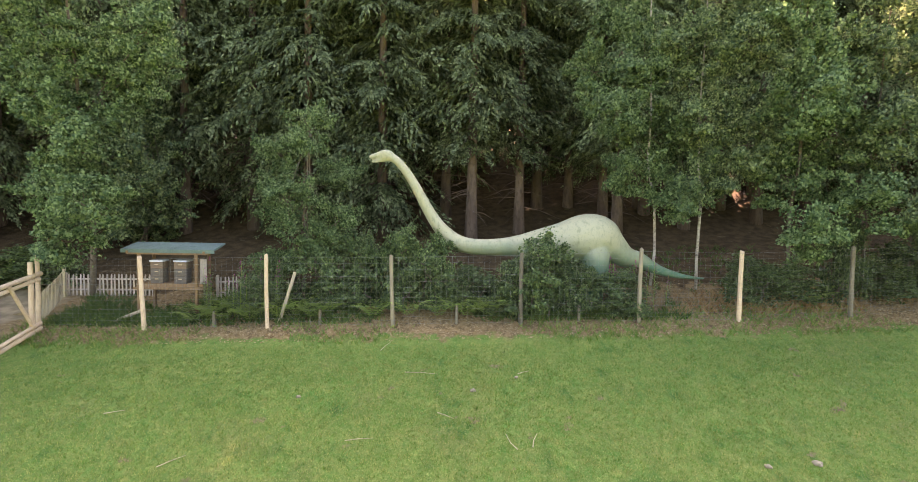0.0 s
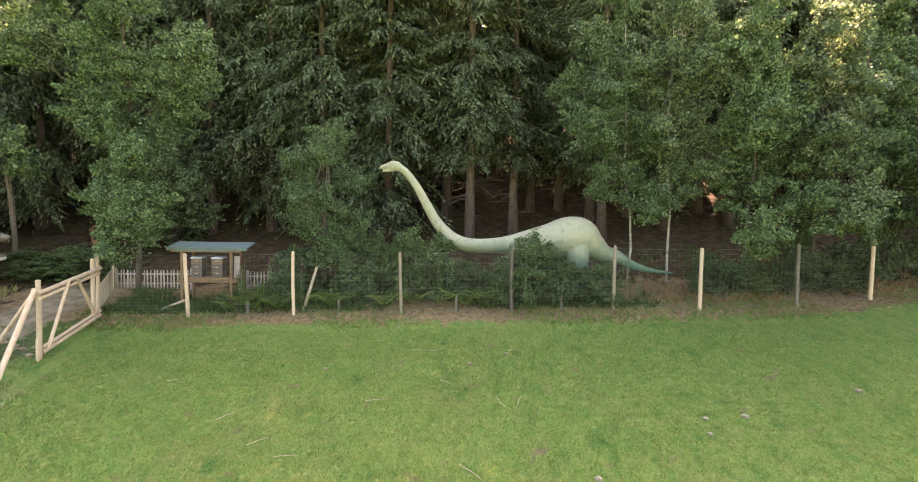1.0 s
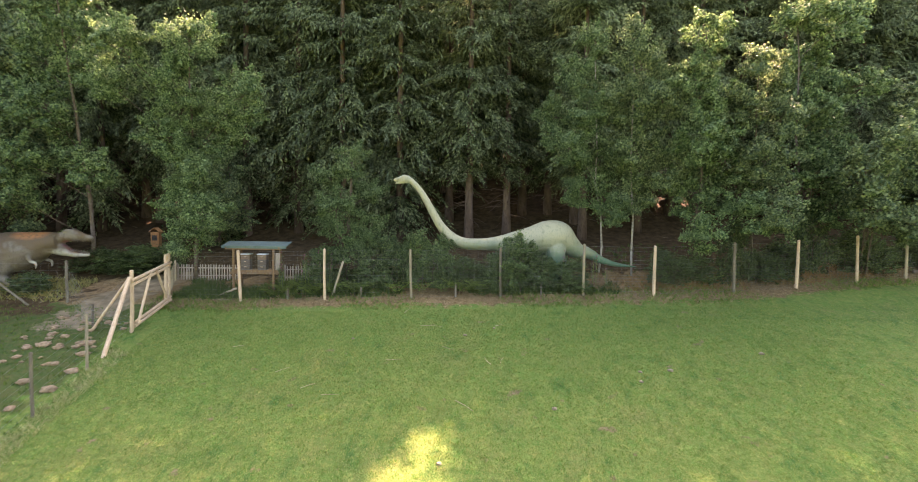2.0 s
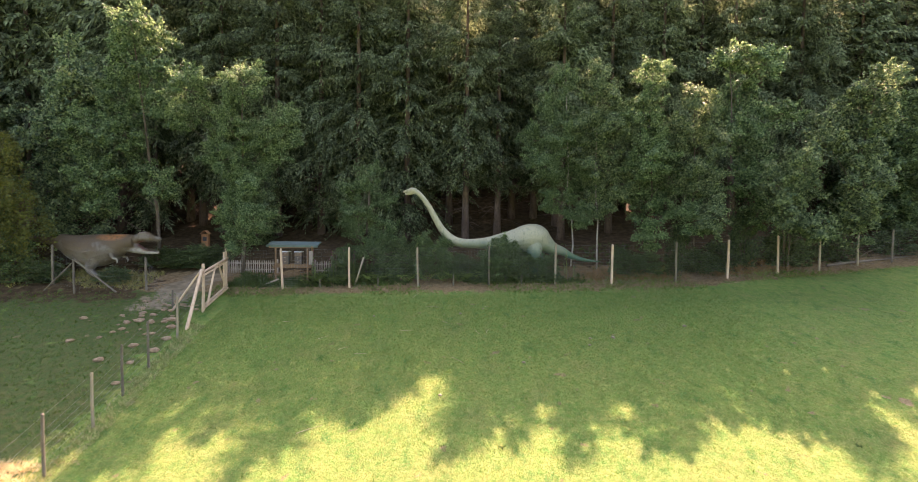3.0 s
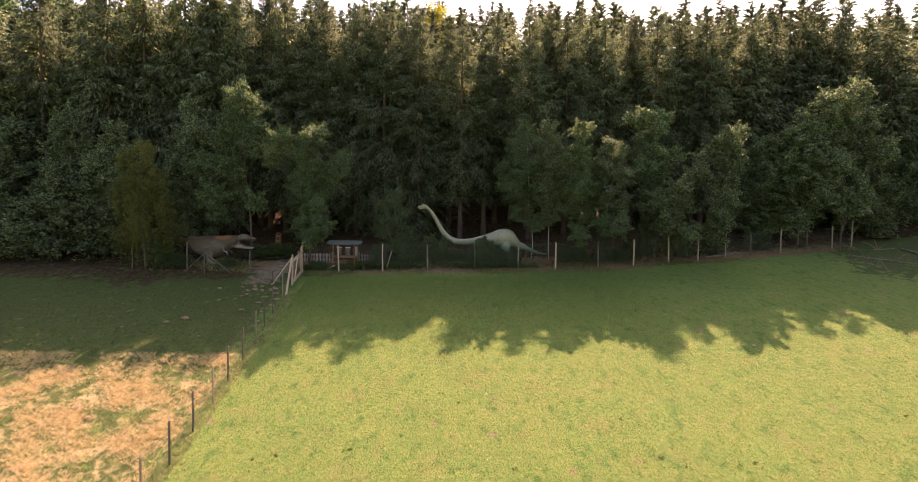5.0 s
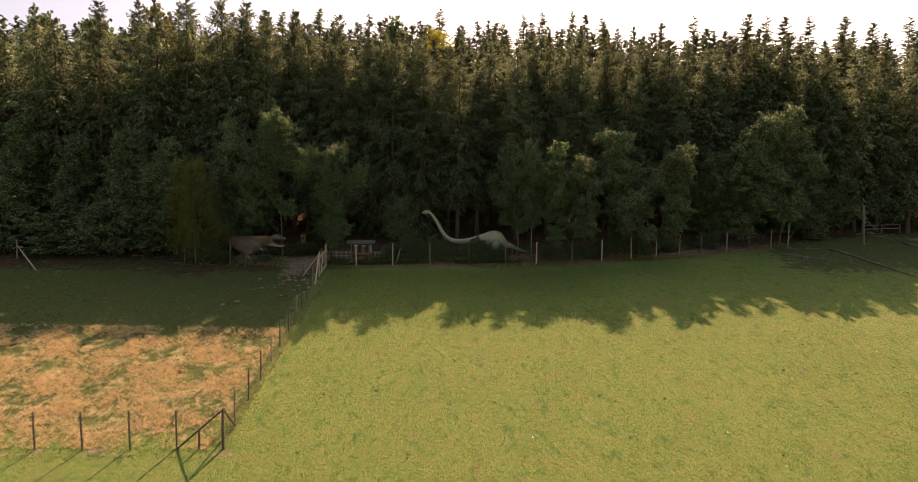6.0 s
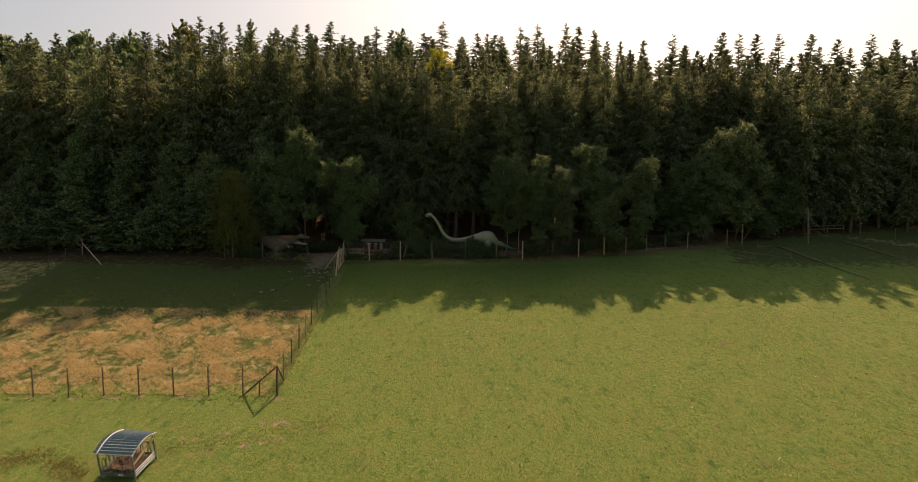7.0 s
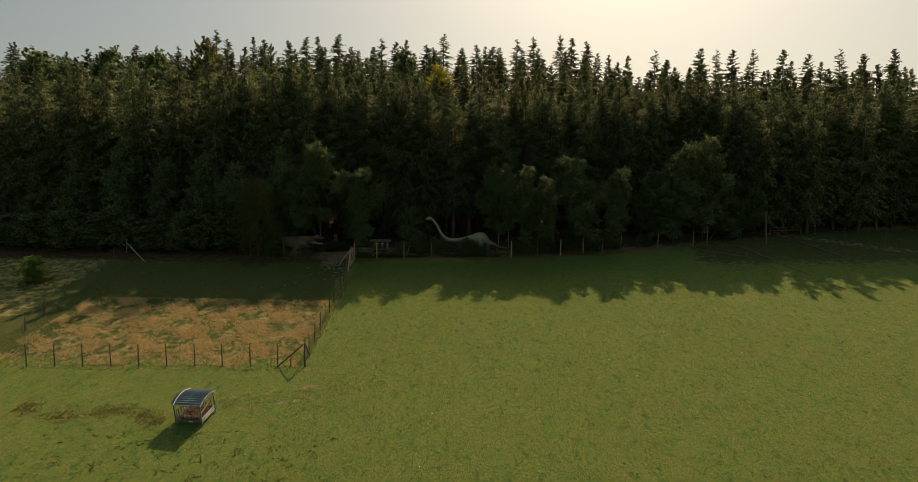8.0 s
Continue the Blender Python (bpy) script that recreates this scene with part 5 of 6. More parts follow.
for x, h in ((-8.6, 0.42), (-5.65, 0.4), (-1.8, 0.5), (1.7, 0.42)):
    tagged(pose_of(new("stake", post_mesh(h, 0.045, M_POST_D, 5)), pose(x, 0.12, gz(x, 0.12))), "short grey stake under the wire fence", "stake", "stakes under the fence")
brace("split grey plank leaning beside a fence post", foot(-6.85, 0.35), (-6.45, 0.5, gz(-6.5, 0.5) + 1.35), 0.05, M_POST, "plank")
brace("old board lying in the grass by the shelter", foot(-11.5, 0.35, 0.05), (-10.9, 0.75, gz(-10.9, 0.75) + 0.25), 0.05, M_POST, "plank")

# timber gate of fresh peeled poles beside the wood fence
gate = thing("timber_gate", "gate frame of fresh peeled poles with crossing struts", "gate", pose(-13.28, -1.4, gz(-13.28, -1.4)))
ga, gb = gz(-13.28, -0.2), gz(-13.28, -2.6)
GO = np.array((-13.28, -1.4, gz(-13.28, -1.4)))
for name, a, b, r in (("post", (0.02, -0.32, ga - 0.3), (0.02, -0.32, ga + 1.95), 0.07), ("top_rail", (0.06, 0.0, ga + 1.62), (0.06, -2.75, gb + 1.82), 0.065), ("top_rail", (0.05, -0.05, ga + 1.47), (0.05, -2.75, gb + 1.66), 0.055),
                      ("bottom_rail", (0.06, -0.05, ga + 0.12), (0.06, -2.6, gb + 0.18), 0.06), ("bottom_rail", (0.06, -0.05, ga + 0.25), (0.06, -2.6, gb + 0.32), 0.055),
                      ("strut", (0.1, -2.45, gb + 0.25), (0.1, -1.55, ga + 1.4), 0.05), ("strut", (0.1, -1.2, ga + 1.45), (0.1, -0.42, ga + 0.25), 0.05)):
    a, b = np.array((a[0], a[1] + 1.4, a[2])), np.array((b[0], b[1] + 1.4, b[2]))
    v, f = rod(a - (0, 0, GO[2]), b - (0, 0, GO[2]), r, r * 0.93, 9)
    part(name, mesh_of(name, v, f, M_FRESH), None, gate)


def picket_run(a, b, h, label, step=0.115, wood=M_PICKET):
    root = thing("picket_fence", label, "fence", pose(a[0], a[1], gz(*a)), "picket fences round the shelter")
    d = Vector((b[0] - a[0], b[1] - a[1]))
    n, ang = int(d.length / step), math.atan2(d.y, d.x)
    bm = bmesh.new()
    box(bm, -0.024, 0.024, -0.01, 0.01, 0.03, h - 0.035)
    box(bm, -0.015, 0.015, -0.0095, 0.0095, h - 0.035, h)
    me = bpy.data.meshes.new("picket")
    bm.to_mesh(me)
    bm.free()
    me.materials.append(wood)
    z0 = gz(*a)
    for i in range(n):
        x, y = a[0] + d.x * i / n, a[1] + d.y * i / n
        part("picket", me, None, root, at=Matrix.Translation((x - a[0], y - a[1], gz(x, y) - z0)) @ pose(0, 0, 0, 0, (i * 37 % 5 - 2) * 0.7, math.degrees(ang)))
    for z in (0.22, h - 0.16):
        off = Vector((-math.sin(ang), math.cos(ang), 0)) * 0.028
        part("rail", beam(Vector((0, 0, z)) + off, Vector((d.x, d.y, gz(*b) - z0 + z)) + off, 0.03, 0.05), wood, root)
    for p in (0, 1):
        part("post", beam((d.x * p, d.y * p + 0.05, (gz(*b) - z0) * p - 0.2), (d.x * p, d.y * p + 0.05, (gz(*b) - z0) * p + h + 0.06), 0.08, 0.08), wood, root)
    return root


picket_run((-14.25, 2.5), (-11.5, 2.5), 0.72, "grey weathered picket fence behind the bee shelter")
picket_run((-13.42, 0.1), (-14.25, 2.4), 0.85, "brown weathered picket fence from the gate to the shelter", wood=M_POST)
picket_run((-9.35, 2.2), (-8.1, 2.2), 0.72, "short white-grey picket fence behind tall flowers")

# ---------------------------------------------------------------- bee shelter
SX, SYY = -10.25, 1.35
sz0 = gz(SX, 0.95)
shelter = thing("bee_shelter", "open timber bee shelter with a green felt lean-to roof", "shelter", pose(SX, SYY, sz0))
for x, y, top in ((-0.86, -0.38, 1.94), (0.8, -0.38, 1.94), (-0.8, 0.38, 2.08), (0.86, 0.38, 2.08)):
    v, f = rod((x, y, -0.4), (x, y, top), 0.055, 0.05, 10)
    part("post", mesh_of("post", v, f, M_SHED), None, shelter)
bm = bmesh.new()
box(bm, -1.34, 1.34, -0.44, 0.44, 0, 0.055, None, 0.008)
box(bm, -1.35, 1.35, -0.455, -0.425, -0.05, 0.058, None, 0.004)
bmesh.ops.transform(bm, matrix=pose(0, 0, 2.0, 10, 0, 0), verts=bm.verts)
roof = part("roof", bm, M_ROOF, shelter, "green felt roof")
for x in (-0.55, 0.15, 0.62):
    bm = box(bmesh.new(), x - 0.012, x + 0.012, -0.43, 0.43, 0.053, 0.064)
    bmesh.ops.transform(bm, matrix=pose(0, 0, 2.0, 10, 0, 0), verts=bm.verts)
    part("felt_seam", bm, M_ROOF, roof)
for x in (-1.15, 1.05):
    part("rafter", beam((x, -0.48, 1.88), (x, 0.55, 2.08), 0.06, 0.09), M_SHED, shelter)
part("front_beam", beam((-1.2, -0.38, 1.87), (1.15, -0.38, 1.87), 0.06, 0.1), M_SHED, shelter)
part("shelf_beam", beam((-1.0, -0.42, 0.83), (1.1, -0.42, 0.83), 0.06, 0.07), M_SHED, shelter)
part("shelf_beam", beam((-0.95, 0.36, 0.82), (1.0, 0.36, 0.82), 0.06, 0.1), M_SHED, shelter)
for k in range(4):
    part("shelf_board", beam((-0.97, -0.33 + 0.2 * k, 0.882), (0.97, -0.33 + 0.2 * k, 0.882), 0.025, 0.16), M_SHED, shelter)
part("leaning_board", beam((0.93, -0.2, 0.94), (0.93, -0.2, 1.68), 0.2, 0.025), M_PICKET, shelter, "grey upright board")


def beehive(x, label):
    hv = thing("beehive", label, "beehive", pose(SX + x, SYY - 0.05, sz0 + 0.896), "beehives in the shelter")
    z = 0.0
    for i, (h, mat) in enumerate(((0.05, M_HIVE), (0.22, M_HIVE), (0.22, M_HIVE), (0.2, M_HIVE_T))):
        b = part("hive_box", box(bmesh.new(), -0.18, 0.18, -0.17, 0.17, z + 0.003, z + h, None, 0.006), mat, hv)
        if i:
            part("grip", box(bmesh.new(), -0.05, 0.05, -0.192, -0.168, z + h * 0.55, z + h * 0.55 + 0.025, None, 0.004), M_FRESH, b)
        z += h
    part("lid", box(bmesh.new(), -0.2, 0.2, -0.19, 0.19, z + 0.002, z + 0.05, None, 0.006), M_TIN, hv, "bright tin lid")


beehive(-0.43, "stacked weathered wooden beehive with a tin lid on the shelf")
beehive(0.26, "stacked weathered wooden beehive with a tin lid on the shelf")

# insect box on a post by the path
bx, by = -16.95, 6.0
ib = thing("insect_house", "small orange-brown insect house with a pointed roof on a post", "insect house", pose(bx, by, gz(bx, by)))
part("post", beam((0, 0.05, -0.3), (0, 0.05, 1.0), 0.1, 0.1), M_BOX, ib)
cab = part("cabinet", box(bmesh.new(), -0.2, 0.2, -0.14, 0.16, -0.1, 1.15, None, 0.008), M_BOX, ib)
# flat dark panel stands in for the shaded inside of an opening
part("opening_panel", box(bmesh.new(), -0.12, 0.12, -0.15, -0.13, 0.72, 0.98), M_DARK, cab)
for s in (-1, 1):
    part("roof_board", box(bmesh.new(), -0.17, 0.17, -0.2, 0.22, 0, 0.025, pose(s * 0.13, 0, 1.24, 0, s * 40, 0)), M_BOX, ib)

# ---------------------------------------------------------------- hay feeder
hx, hy = -18.05, -31.8
fd = thing("hay_feeder", "covered round-roofed steel hay feeder for livestock", "hay feeder", Matrix.Translation((hx, hy, gz(hx, hy))) @ pose(0, 0, 0, 12, 0, -5))
W, D = 0.9, 0.85
for x in (-W, W):
    for y in (-D, D):
        part("corner_post", beam((x, y, -0.2), (x, y, 1.45), 0.07, 0.07), M_STEEL, fd)
for y in (-D, D):
    part("side_panel", beam((-W, y, 0.32), (W, y, 0.32), 0.03, 0.2), M_STEEL, fd)
for k in range(1, 9):
    x = -W + 2 * W * k / 9
    part("feed_bar", beam((x, D, 0.4), (x + (0.07 if k % 2 else -0.07), D, 1.02), 0.035, 0.035, 0.0), M_STEEL, fd)
    part("feed_bar", beam((x, -D, 0.4), (x, -D, 0.62 if k % 3 else 0.9), 0.035, 0.035, 0.0), M_STEEL, fd)
part("rail", beam((-W, D, 1.05), (W, D, 1.05), 0.045, 0.045), M_STEEL, fd)
for k in range(1, 6):
    y = -D + 2 * D * k / 6
    v, f = tube([(-W, y - 0.1, 0.3), (-W, y - 0.1, 0.9), (-W, y, 1.02), (-W, y + 0.1, 0.9), (-W, y + 0.1, 0.3)], 0.022, 6)
    part("feed_hoop", mesh_of("feed_hoop", v, f, M_STEEL), None, fd)
for z in (0.25, 0.38, 0.51):
    part("rail", beam((W, -D, z), (W, D, z), 0.04, 0.055), M_TIN, fd, "pale galvanised rail")
    part("rail", beam((-W, -D, z), (-W, D, z), 0.04, 0.055), M_STEEL, fd)
part("plate", box(bmesh.new(), 0.02, 0.3, -D - 0.035, -D - 0.02, 0.27, 0.37, None, 0.004), M_SIGN, fd, "small white plate")
part("diagonal_board", beam((W + 0.03, -D, 0.95), (W + 0.03, D, 1.32), 0.03, 0.12), M_STRAW, fd, "pale board along the side")
xs = np.linspace(-1.05, 1.05, 60)
rv = []
for i in range(25):
    y = -1.0 + 2.0 * i / 24
    zz = 1.3 + 0.55 * math.cos(y * 1.05)
    for x in xs:
        rv.append((x, y, zz + 0.0))
rv = np.array(rv).reshape(25, 60, 3)
ripple = 0.03 * np.cos(np.arange(25) * math.pi)[:, None]
rv[:, :, 2] += ripple
ri = np.arange(24)[:, None] * 60 + np.arange(59)[None, :]
rf = np.stack((ri, ri + 1, ri + 61, ri + 60), -1).reshape(-1, 4)
top = rv.reshape(-1, 3)
v, f = joined([(top, rf), (top - np.array((0, 0, 0.012)), rf[:, ::-1])])
part("roof", mesh_of("roof", v, f, M_SHEET, False), None, fd, "curved green-grey corrugated roof sheet")
for x in (-0.8, 0.0, 1.02):
    pts = [(x, y, 1.265 + (0.075 if -0.9 < x < -0.5 else 0.0) + 0.55 * math.cos(y * 1.05)) for y in np.linspace(-1.0, 1.0, 13)]
    v, f = tube(pts, 0.035, 6)
    part("roof_hoop", mesh_of("roof_hoop", v, f, M_TIN if x else M_STEEL), None, fd)
bm = bmesh.new()
bmesh.ops.create_grid(bm, x_segments=14, y_segments=14, size=0.8)
for vv in bm.verts:
    vv.co.z = 0.42 + 0.16 * noise.noise(vv.co * 2.1) + 0.1 * noise.noise(vv.co * 6)
tagged(part("hay", bm, M_HAY, None, "", fd.matrix_basis, True), "brown old hay left inside the feeder", "hay", kind="stuff")

# ---------------------------------------------------------------- small things on the ground


def lump(name, label, cat, x, y, r, flat, mat, seed, group):
    bm = bmesh.new()
    bmesh.ops.create_icosphere(bm, subdivisions=3, radius=r)
    for vv in bm.verts:
        k = 1 + 0.35 * noise.noise(vv.co * (1.6 / r) + Vector((seed, 0, 0))) + 0.22 * noise.noise(vv.co * (5.0 / r) + Vector((0, seed, 0)))
        vv.co = Vector((vv.co.x * k, vv.co.y * k, vv.co.z * k * flat))
    tagged(part(name, bm, mat, None, "", pose(x, y, gz(x, y) + r * flat * 0.25, 0, 0, seed * 50), True), label, cat, group)


for i, (x, y) in enumerate(((-15.2, -1.4), (-15.0, -3.9), (-15.6, -3.7), (-14.4, -4.9), (-13.9, -4.3), (-16.7, -3.1), (-18.2, -3.4), (-18.3, -8.3), (-15.9, -2.9), (-13.6, -5.3), (-16.4, -10.6), (-19.2, -8.8), (-13.6, -6.3),
                            (-14.0, -7.2), (-14.6, -5.9), (-16.1, -4.8), (-17.3, -5.6), (-14.2, -3.6), (-13.7, -8.6), (-15.3, -7.0), (-21.5, -9.5), (-17.0, -13.4), (-18.8, -17.5), (-17.9, -18.2))):
    lump("molehill", "low reddish-brown molehill in the grass", "molehill", x, y, 0.11 + 0.11 * (i * 7 % 5) / 4, 0.45, M_SOIL, i, "molehills by the fence")
clod = np.random.default_rng(33)
for i in range(36):
    lump("clod", "crumbly brown clod of soil and leaves by the gate", "clod", clod.uniform(-16.6, -13.7), clod.uniform(-5.6, -1.2), clod.uniform(0.07, 0.15), 0.5, M_SOIL, 60 + i, "clods by the gate")
for i, (x, y, r) in enumerate(((-1.5, -3.1, 0.07), (4.7, -5.7, 0.085), (3.75, -5.75, 0.065), (8.0, -4.85, 0.08), (3.6, -6.3, 0.06), (-0.45, -2.6, 0.05), (-5.4, -3.2, 0.05), (0.8, -7.5, 0.07), (15.0, -12.5, 0.12), (-2.3, -9.6, 0.06))):
    lump("stone", "small pale stone lying in the lawn", "stone", x, y, r, 0.6, M_STONE, i + 40, "stones in the lawn")
for i, (x, y, l, a) in enumerate(((-4.1, -4.75, 0.55, 10), (-0.75, -5.1, 0.5, 110), (-0.45, -5.05, 0.45, 70), (-3.1, -2.25, 0.8, -8), (-7.4, -5.4, 0.5, 40), (-2.3, -3.9, 0.4, -30), (-6.4, -6.3, 0.5, 35), (-5.7, -6.7, 0.5, 5), (-1.9, -7.0, 0.7, -45),
                                  (-9.3, -3.8, 0.4, 20), (-3.8, -1.2, 0.5, 60), (-0.4, -2.5, 0.35, 30), (28.5, 0.6, 2.0, -35), (29.5, -0.4, 2.4, -5), (-6.6, -11.5, 0.8, 30), (-10.2, -19.5, 0.7, 75))):
    bend = np.array((math.cos(radians(a)), math.sin(radians(a)), 0))
    p = [np.array((0, 0, 0.02)), bend * l * 0.5 + np.array((-bend[1], bend[0], 0)) * l * 0.06, bend * l]
    p = [q + np.array((0, 0, gz(x + q[0], y + q[1]) - gz(x, y) + 0.02)) for q in p]
    v, f = tube(p, [0.011, 0.009, 0.005], 5)
    tagged(pose_of(new("stick", mesh_of("stick", v, f, M_STRAW)), pose(x, y, gz(x, y))), "thin pale dry stick lying on the lawn", "stick", "sticks on the lawn")


def log(x0, y0, x1, y1, r, label, twigs=0, seed=1):
    rr = np.random.default_rng(seed)
    pts = []
    for t in np.linspace(0, 1, 7):
        x, y = x0 + (x1 - x0) * t, y0 + (y1 - y0) * t
        pts.append(np.array((x - x0 + rr.uniform(-0.2, 0.2), y - y0, gz(x, y) - gz(x0, y0) + r * 0.8)))
    root = thing("fallen_log", label, "log", pose(x0, y0, gz(x0, y0)), "fallen wood at the meadow's end")
    v, f = tube(pts, r * (1 - 0.7 * np.linspace(0, 1, 7)), 8)
    part("trunk", mesh_of("log_trunk", v, f, M_DEAD, True), None, root)
    for k in range(twigs):
        p = pts[int(rr.integers(1, 6))]
        q = p + rr.uniform(-1, 1, 3) * (0.9, 0.9, 0.4) + (0, 0, 0.5)
        v, f = tube([p, (p + q) / 2 + (0, 0, 0.12), q], [0.035, 0.025, 0.01], 5)
        part("branch", mesh_of("log_branch", v, f, M_DEAD), None, root)


log(36.5, 3.6, 39.4, -7.2, 0.11, "long grey fallen trunk lying down the slope", 2, 1)
log(31.0, 2.2, 36.4, -1.4, 0.08, "dead branchy trunk lying in the grass", 7, 2)
log(45.5, 5.0, 47.5, -1.5, 0.12, "dark fallen trunk beside the dirt track", 1, 3)
log(30.6, 0.2, 31.8, -1.4, 0.07, "broken dead branch in the grass", 3, 4)
log(34.0, 3.6, 36.2, 3.9, 0.07, "broken dead branch in the grass", 3, 5)
log(19.0, 2.2, 24.6, 3.4, 0.09, "dead pole lying at the foot of the fence", 2, 6)
brace("bare dead trunk standing at the wood's end", foot(40.9, 4.7, -0.1), (40.7, 4.8, gz(40.9, 4.7) + 4.2), 0.1, M_DEAD, "dead_trunk")
brace("thin leaning dead pole at the wood's edge", foot(34.0, 6.5, -0.1), (36.0, 7.2, gz(34, 6.5) + 2.4), 0.05, M_DEAD, "dead_trunk")
rails = thing("rail_fence", "low brown rail barrier beside the dirt track", "fence", pose(43.5, 8.5, gz(43.5, 8.5)))
for x in (0, 2.4, 4.6):
    part("post", beam((x, 0.1 * x, -0.3), (x, 0.1 * x, 1.1 + 0.02 * x), 0.1, 0.1), M_POST_D, rails)
for z in (0.55, 0.95):
    part("rail", beam((0, -0.07, z), (4.6, 0.39, z + 0.2), 0.05, 0.12), M_POST_D, rails)
sg = thing("notice_board", "small white notice board on a post by the track", "sign", pose(47.6, 11.5, gz(47.6, 11.5)))
part("post", beam((0, 0.06, -0.3), (0, 0.06, 1.3), 0.09, 0.09), M_POST_D, sg)
part("panel", box(bmesh.new(), -0.3, 0.3, -0.02, 0.02, 0.9, 1.3, None, 0.006), M_SIGN, sg, "white panel")
for x, y, h in ((49.5, 8.0, 2.2), (52.0, 5.6, 1.4), (55.5, 3.0, 1.9), (58.0, 2.4, 1.9)):
    tagged(pose_of(new("track_post", post_mesh(h, 0.06, M_POST_D, 3)), pose(x, y, gz(x, y))), "dark wooden post beside the dirt track", "post", "posts by the track")

# ---------------------------------------------------------------- grass, dry tufts and fallen leaves


M_BRACKEN = foliage("dry_bracken", (0.20, 0.115, 0.05), (0.32, 0.225, 0.11), 0.8, 0.2, 0.0)
M_PADDOCK = foliage("paddock_grass_blades", (0.04, 0.10, 0.02), (0.11, 0.15, 0.036), 0.6, 0.3, 0.0)
M_WEED = foliage("low_weeds", (0.034, 0.075, 0.02), (0.085, 0.125, 0.036), 0.6, 0.3, 0.0)


def tuft_field(name, n, xs, ys, blades, tall, wide, mat, label, keep=None, seed=5, tilt=0.5):
    r = np.random.default_rng(seed)
    x, y = r.uniform(*xs, n), r.uniform(*ys, n)
    if keep is not None:
        ok = keep(x, y, r)
        x, y = x[ok], y[ok]
    n = len(x)
    z = height(x, y)
    x, y, z = (np.repeat(a, blades) for a in (x, y, z))
    m = n * blades
    x, y = x + r.normal(0, wide * 2.5, m), y + r.normal(0, wide * 2.5, m)
    h = tall * r.uniform(0.45, 1.25, m)
    a, b = r.uniform(0, 6.28, m), r.uniform(0, 6.28, m)
    w = wide * r.uniform(0.6, 1.3, m)
    p0 = np.stack((x - np.cos(a) * w, y - np.sin(a) * w, z - 0.01), -1)
    p1 = np.stack((x + np.cos(a) * w, y + np.sin(a) * w, z - 0.01), -1)
    p2 = np.stack((x + np.cos(b) * h * tilt, y + np.sin(b) * h * tilt, z + h * (1 - tilt * 0.4)), -1)
    v = np.stack((p0, p1, p2), 1).reshape(-1, 3)
    return tagged(new(name, mesh_of(name, v, np.arange(3 * m).reshape(m, 3), mat)), label, "grass", kind="stuff")


def tufted(x, y, r):
    return (np.sin(x * 1.3 + 1.7 * np.sin(y * 0.9)) + np.sin(y * 1.9 + 2.1 * np.sin(x * 0.7)) + 0.6 * np.sin(x * 3.1 + y * 2.3) + r.uniform(-1.5, 1.5, len(x))) > 0.35 + 0.9 * np.clip((-27 - x) / 9, 0, 1) * np.clip((-15 - y) / 6, 0, 1)


def clumped(x, y, r):
    return (np.sin(x * 2.7 + 1.9 * np.sin(y * 2.1)) + np.sin(y * 4.1 + 2.3 * np.sin(x * 1.3)) + r.uniform(-0.6, 0.6, len(x))) > 0.75


def patchy(x, y, r):
    return (np.sin(x * 0.9 + 1.7 * np.sin(y * 0.5)) + np.sin(y * 1.1 + 2.1 * np.sin(x * 0.37)) + r.uniform(-1.2, 1.2, len(x))) > -0.2


tuft_field("meadow_grass", 100000, (-12.6, 13), (-14, -0.9), 3, 0.06, 0.008, M_GRASS, "short mown meadow grass with dry blades", lambda x, y, r: r.uniform(0, 1, len(x)) < np.clip((y + 14) / 9, 0, 1) * np.clip((13 - x) / 4, 0.0, 1), seed=4)
tuft_field("meadow_grass", 60000, (-12.6, 26), (-30, -1.1), 3, 0.06, 0.010, M_GRASS, "short mown meadow grass with dry blades", lambda x, y, r: r.uniform(0, 1, len(x)) < np.clip((y + 30) / 16, 0, 1))
tuft_field("meadow_grass", 30000, (-12.4, 44), (-50, -10), 3, 0.10, 0.022, M_GRASS, "short mown meadow grass with dry blades", lambda x, y, r: r.uniform(0, 1, len(x)) < np.clip((-12 - y) / 16, 0, 1), seed=6)
tuft_field("meadow_grass", 24000, (-40, -13), (-26, -0.5), 3, 0.11, 0.014, M_PADDOCK, "long green paddock grass", seed=7)
tuft_field("dry_grass", 36000, (-38, -13.2), (-25.3, -12.6), 8, 0.3, 0.007, M_DRY, "tall dry orange-brown grass in the paddock", tufted, 8, 0.75)
tuft_field("verge_grass", 9000, (-14, 32), (-1.0, 1.6), 4, 0.22, 0.012, M_GRASS, "rough grass along the foot of the fence", lambda x, y, r: (np.abs(y - fence_y(x) + 0.0) < 0.9) & patchy(x, y, r), 9, 0.6)
tuft_field("verge_grass", 1500, (-13.2, -12.5), (-25, -4), 6, 0.2, 0.009, M_PALE, "dry grass along the fence line", None, 10, 0.6)
tuft_field("undergrowth", 5200, (-13.3, 5), (0.15, 2.6), 7, 0.3, 0.022, M_WEED, "low green weeds and nettles behind the fence", patchy, 14, 0.7)
tuft_field("undergrowth", 900, (-25, -17.5), (-0.2, 2.4), 7, 0.34, 0.018, M_RUSH, "tall brown-green weeds round the brown statue", patchy, 19, 0.6)
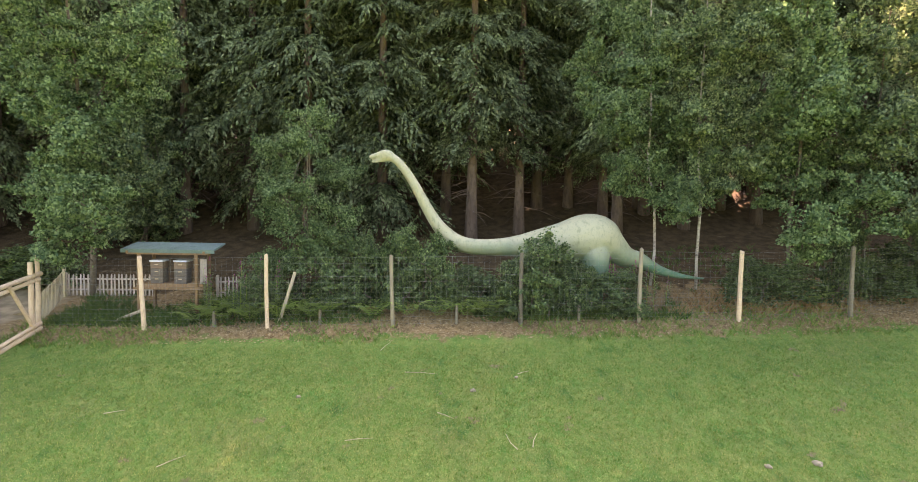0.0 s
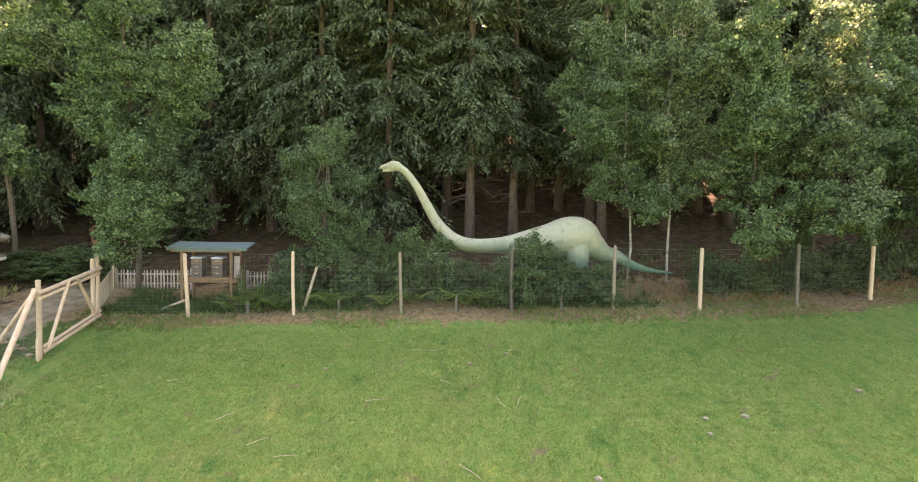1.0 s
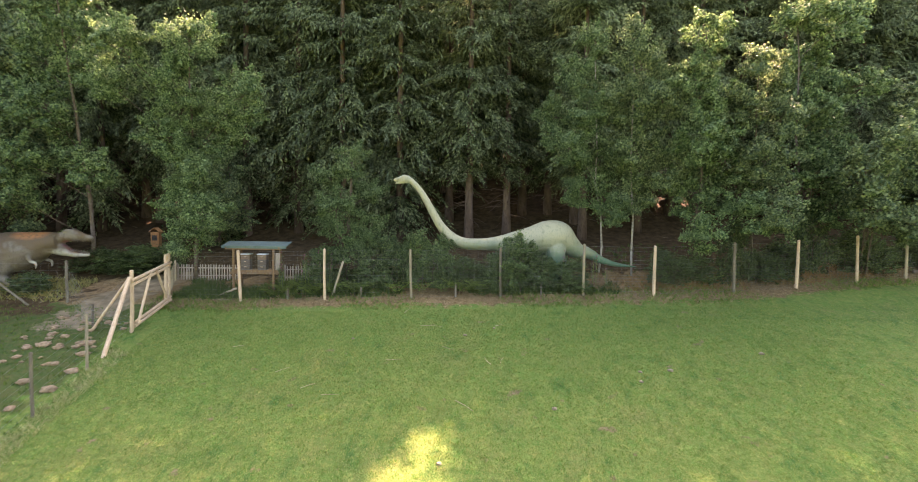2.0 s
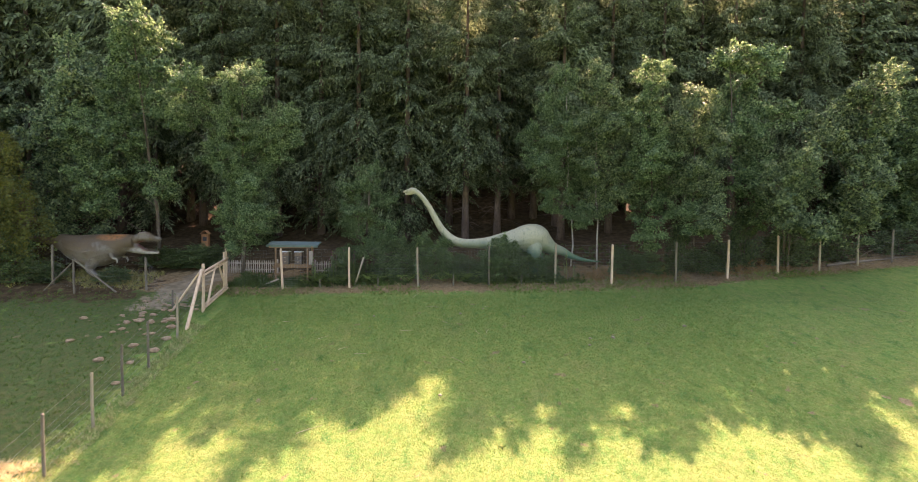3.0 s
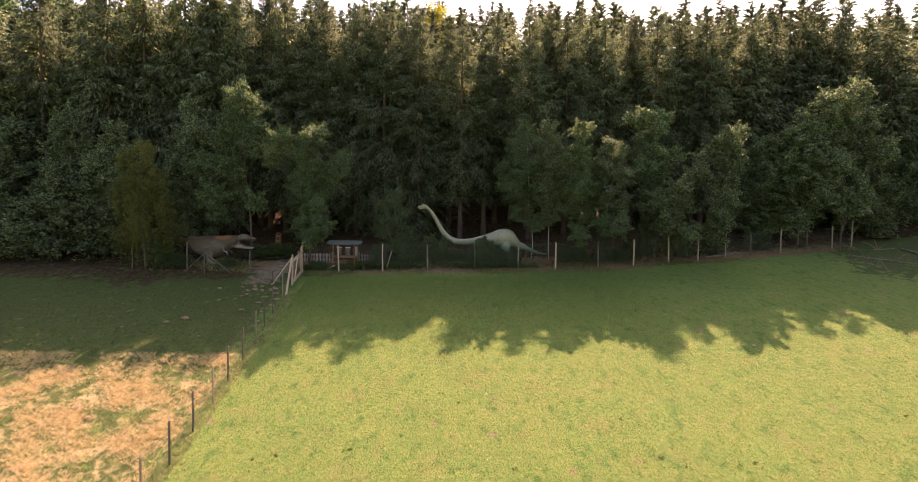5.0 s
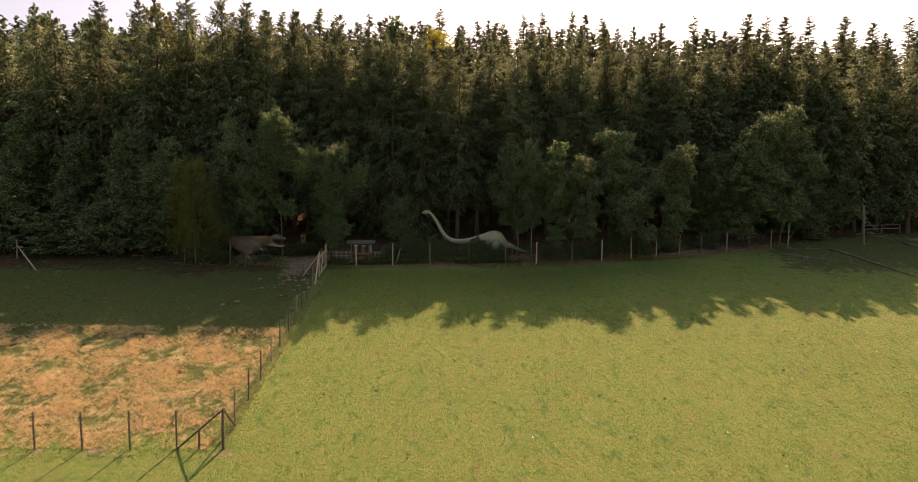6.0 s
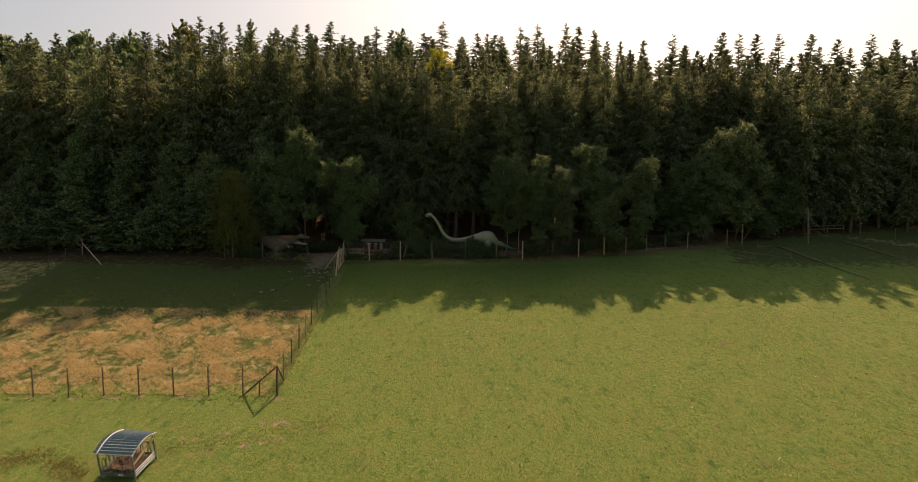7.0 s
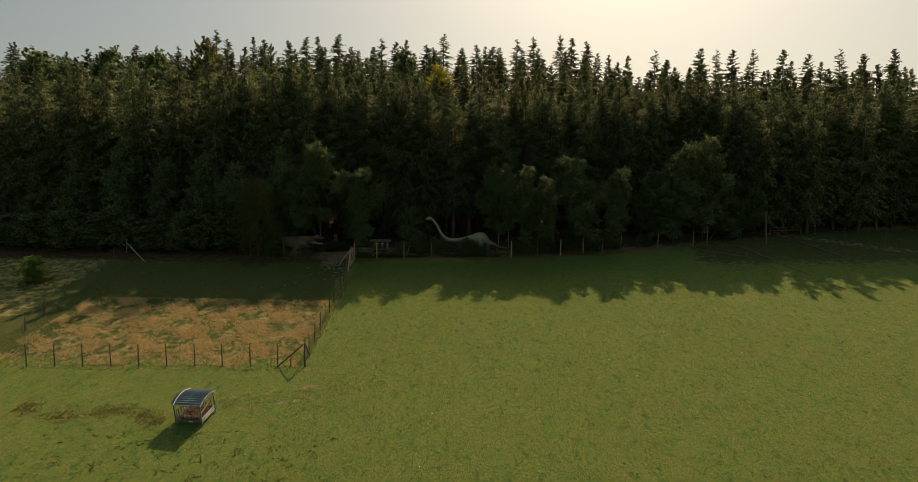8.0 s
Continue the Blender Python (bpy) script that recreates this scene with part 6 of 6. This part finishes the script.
tuft_field("bracken", 1300, (4.5, 17), (0.35, 3.4), 7, 0.36, 0.02, M_BRACKEN, "dry reddish-brown bracken and grass behind the fence", lambda x, y, r: patchy(x, y, r) & (y > fence_y(x) + 0.3) & (y < fence_y(x) + 2.2), 21, 0.7)
tuft_field("undergrowth", 1500, (5, 30), (0.6, 7), 6, 0.25, 0.02, M_WEED, "low green weeds and nettles behind the fence", lambda x, y, r: patchy(x, y, r) & (y > fence_y(x) + 0.4), 15, 0.7)
tuft_field("tussocks", 3200, (-31, -20), (-33, -30.2), 5, 0.17, 0.016, M_RUSH, "rough brown-green tussocks below the paddock", lambda x, y, r: patchy(x * 2.3, y * 2.3, r) & (np.abs(y + 31.5 - 0.3 * np.sin(x) + 0.05 * (x + 25)) < 0.35 + 0.8 * r.uniform(0, 1, len(x))), 16, 0.85)
tuft_field("tussocks", 1400, (-19, -8), (-31, -27), 6, 0.10, 0.016, M_RUSH, "low brown tussocks along the wheel tracks", lambda x, y, r: np.abs((y + 28.9 - 0.25 * (x + 11.5))) < 1.1 * r.uniform(0, 1, len(x)), 26, 0.9)
tuft_field("tussocks", 1300, (-27, -8), (-40, -33), 7, 0.15, 0.02, M_WEED, "rough brown-green tussocks below the paddock", clumped, 17, 0.7)
tuft_field("tussocks", 60, (-10, 40), (-40, -12), 16, 0.14, 0.016, M_WEED, "scattered dark green tussocks in the meadow", None, 18, 0.7)
tuft_field("daisies", 70, (-8, 40), (-46, -16), 2, 0.09, 0.035, M_SIGN, "scattered small white daisies in the meadow", None, 23, 0.9)
r = np.random.default_rng(12)
n = 26000
x, y = r.uniform(-14, 33, n), r.normal(0.2, 1.1, n)
y = y + fence_y(x)
ok = (y < fence_y(x) + 3.5) & (y > fence_y(x) - 0.75)
x, y = x[ok], y[ok]
n = len(x)
c = np.stack((x, y, height(x, y) + 0.02), -1)
nr = unit(r.normal(size=(n, 3)) * 0.4 + np.array((0, 0, 1)))
u = unit(np.cross(nr, r.normal(size=(n, 3))))
v, f = rhombs(c, u * 0.036, np.cross(nr, u) * 0.022)
tagged(new("fallen_leaves", mesh_of("fallen_leaves", v, f, M_LITTER)), "brown fallen leaves along the foot of the fence", "leaves", kind="stuff")
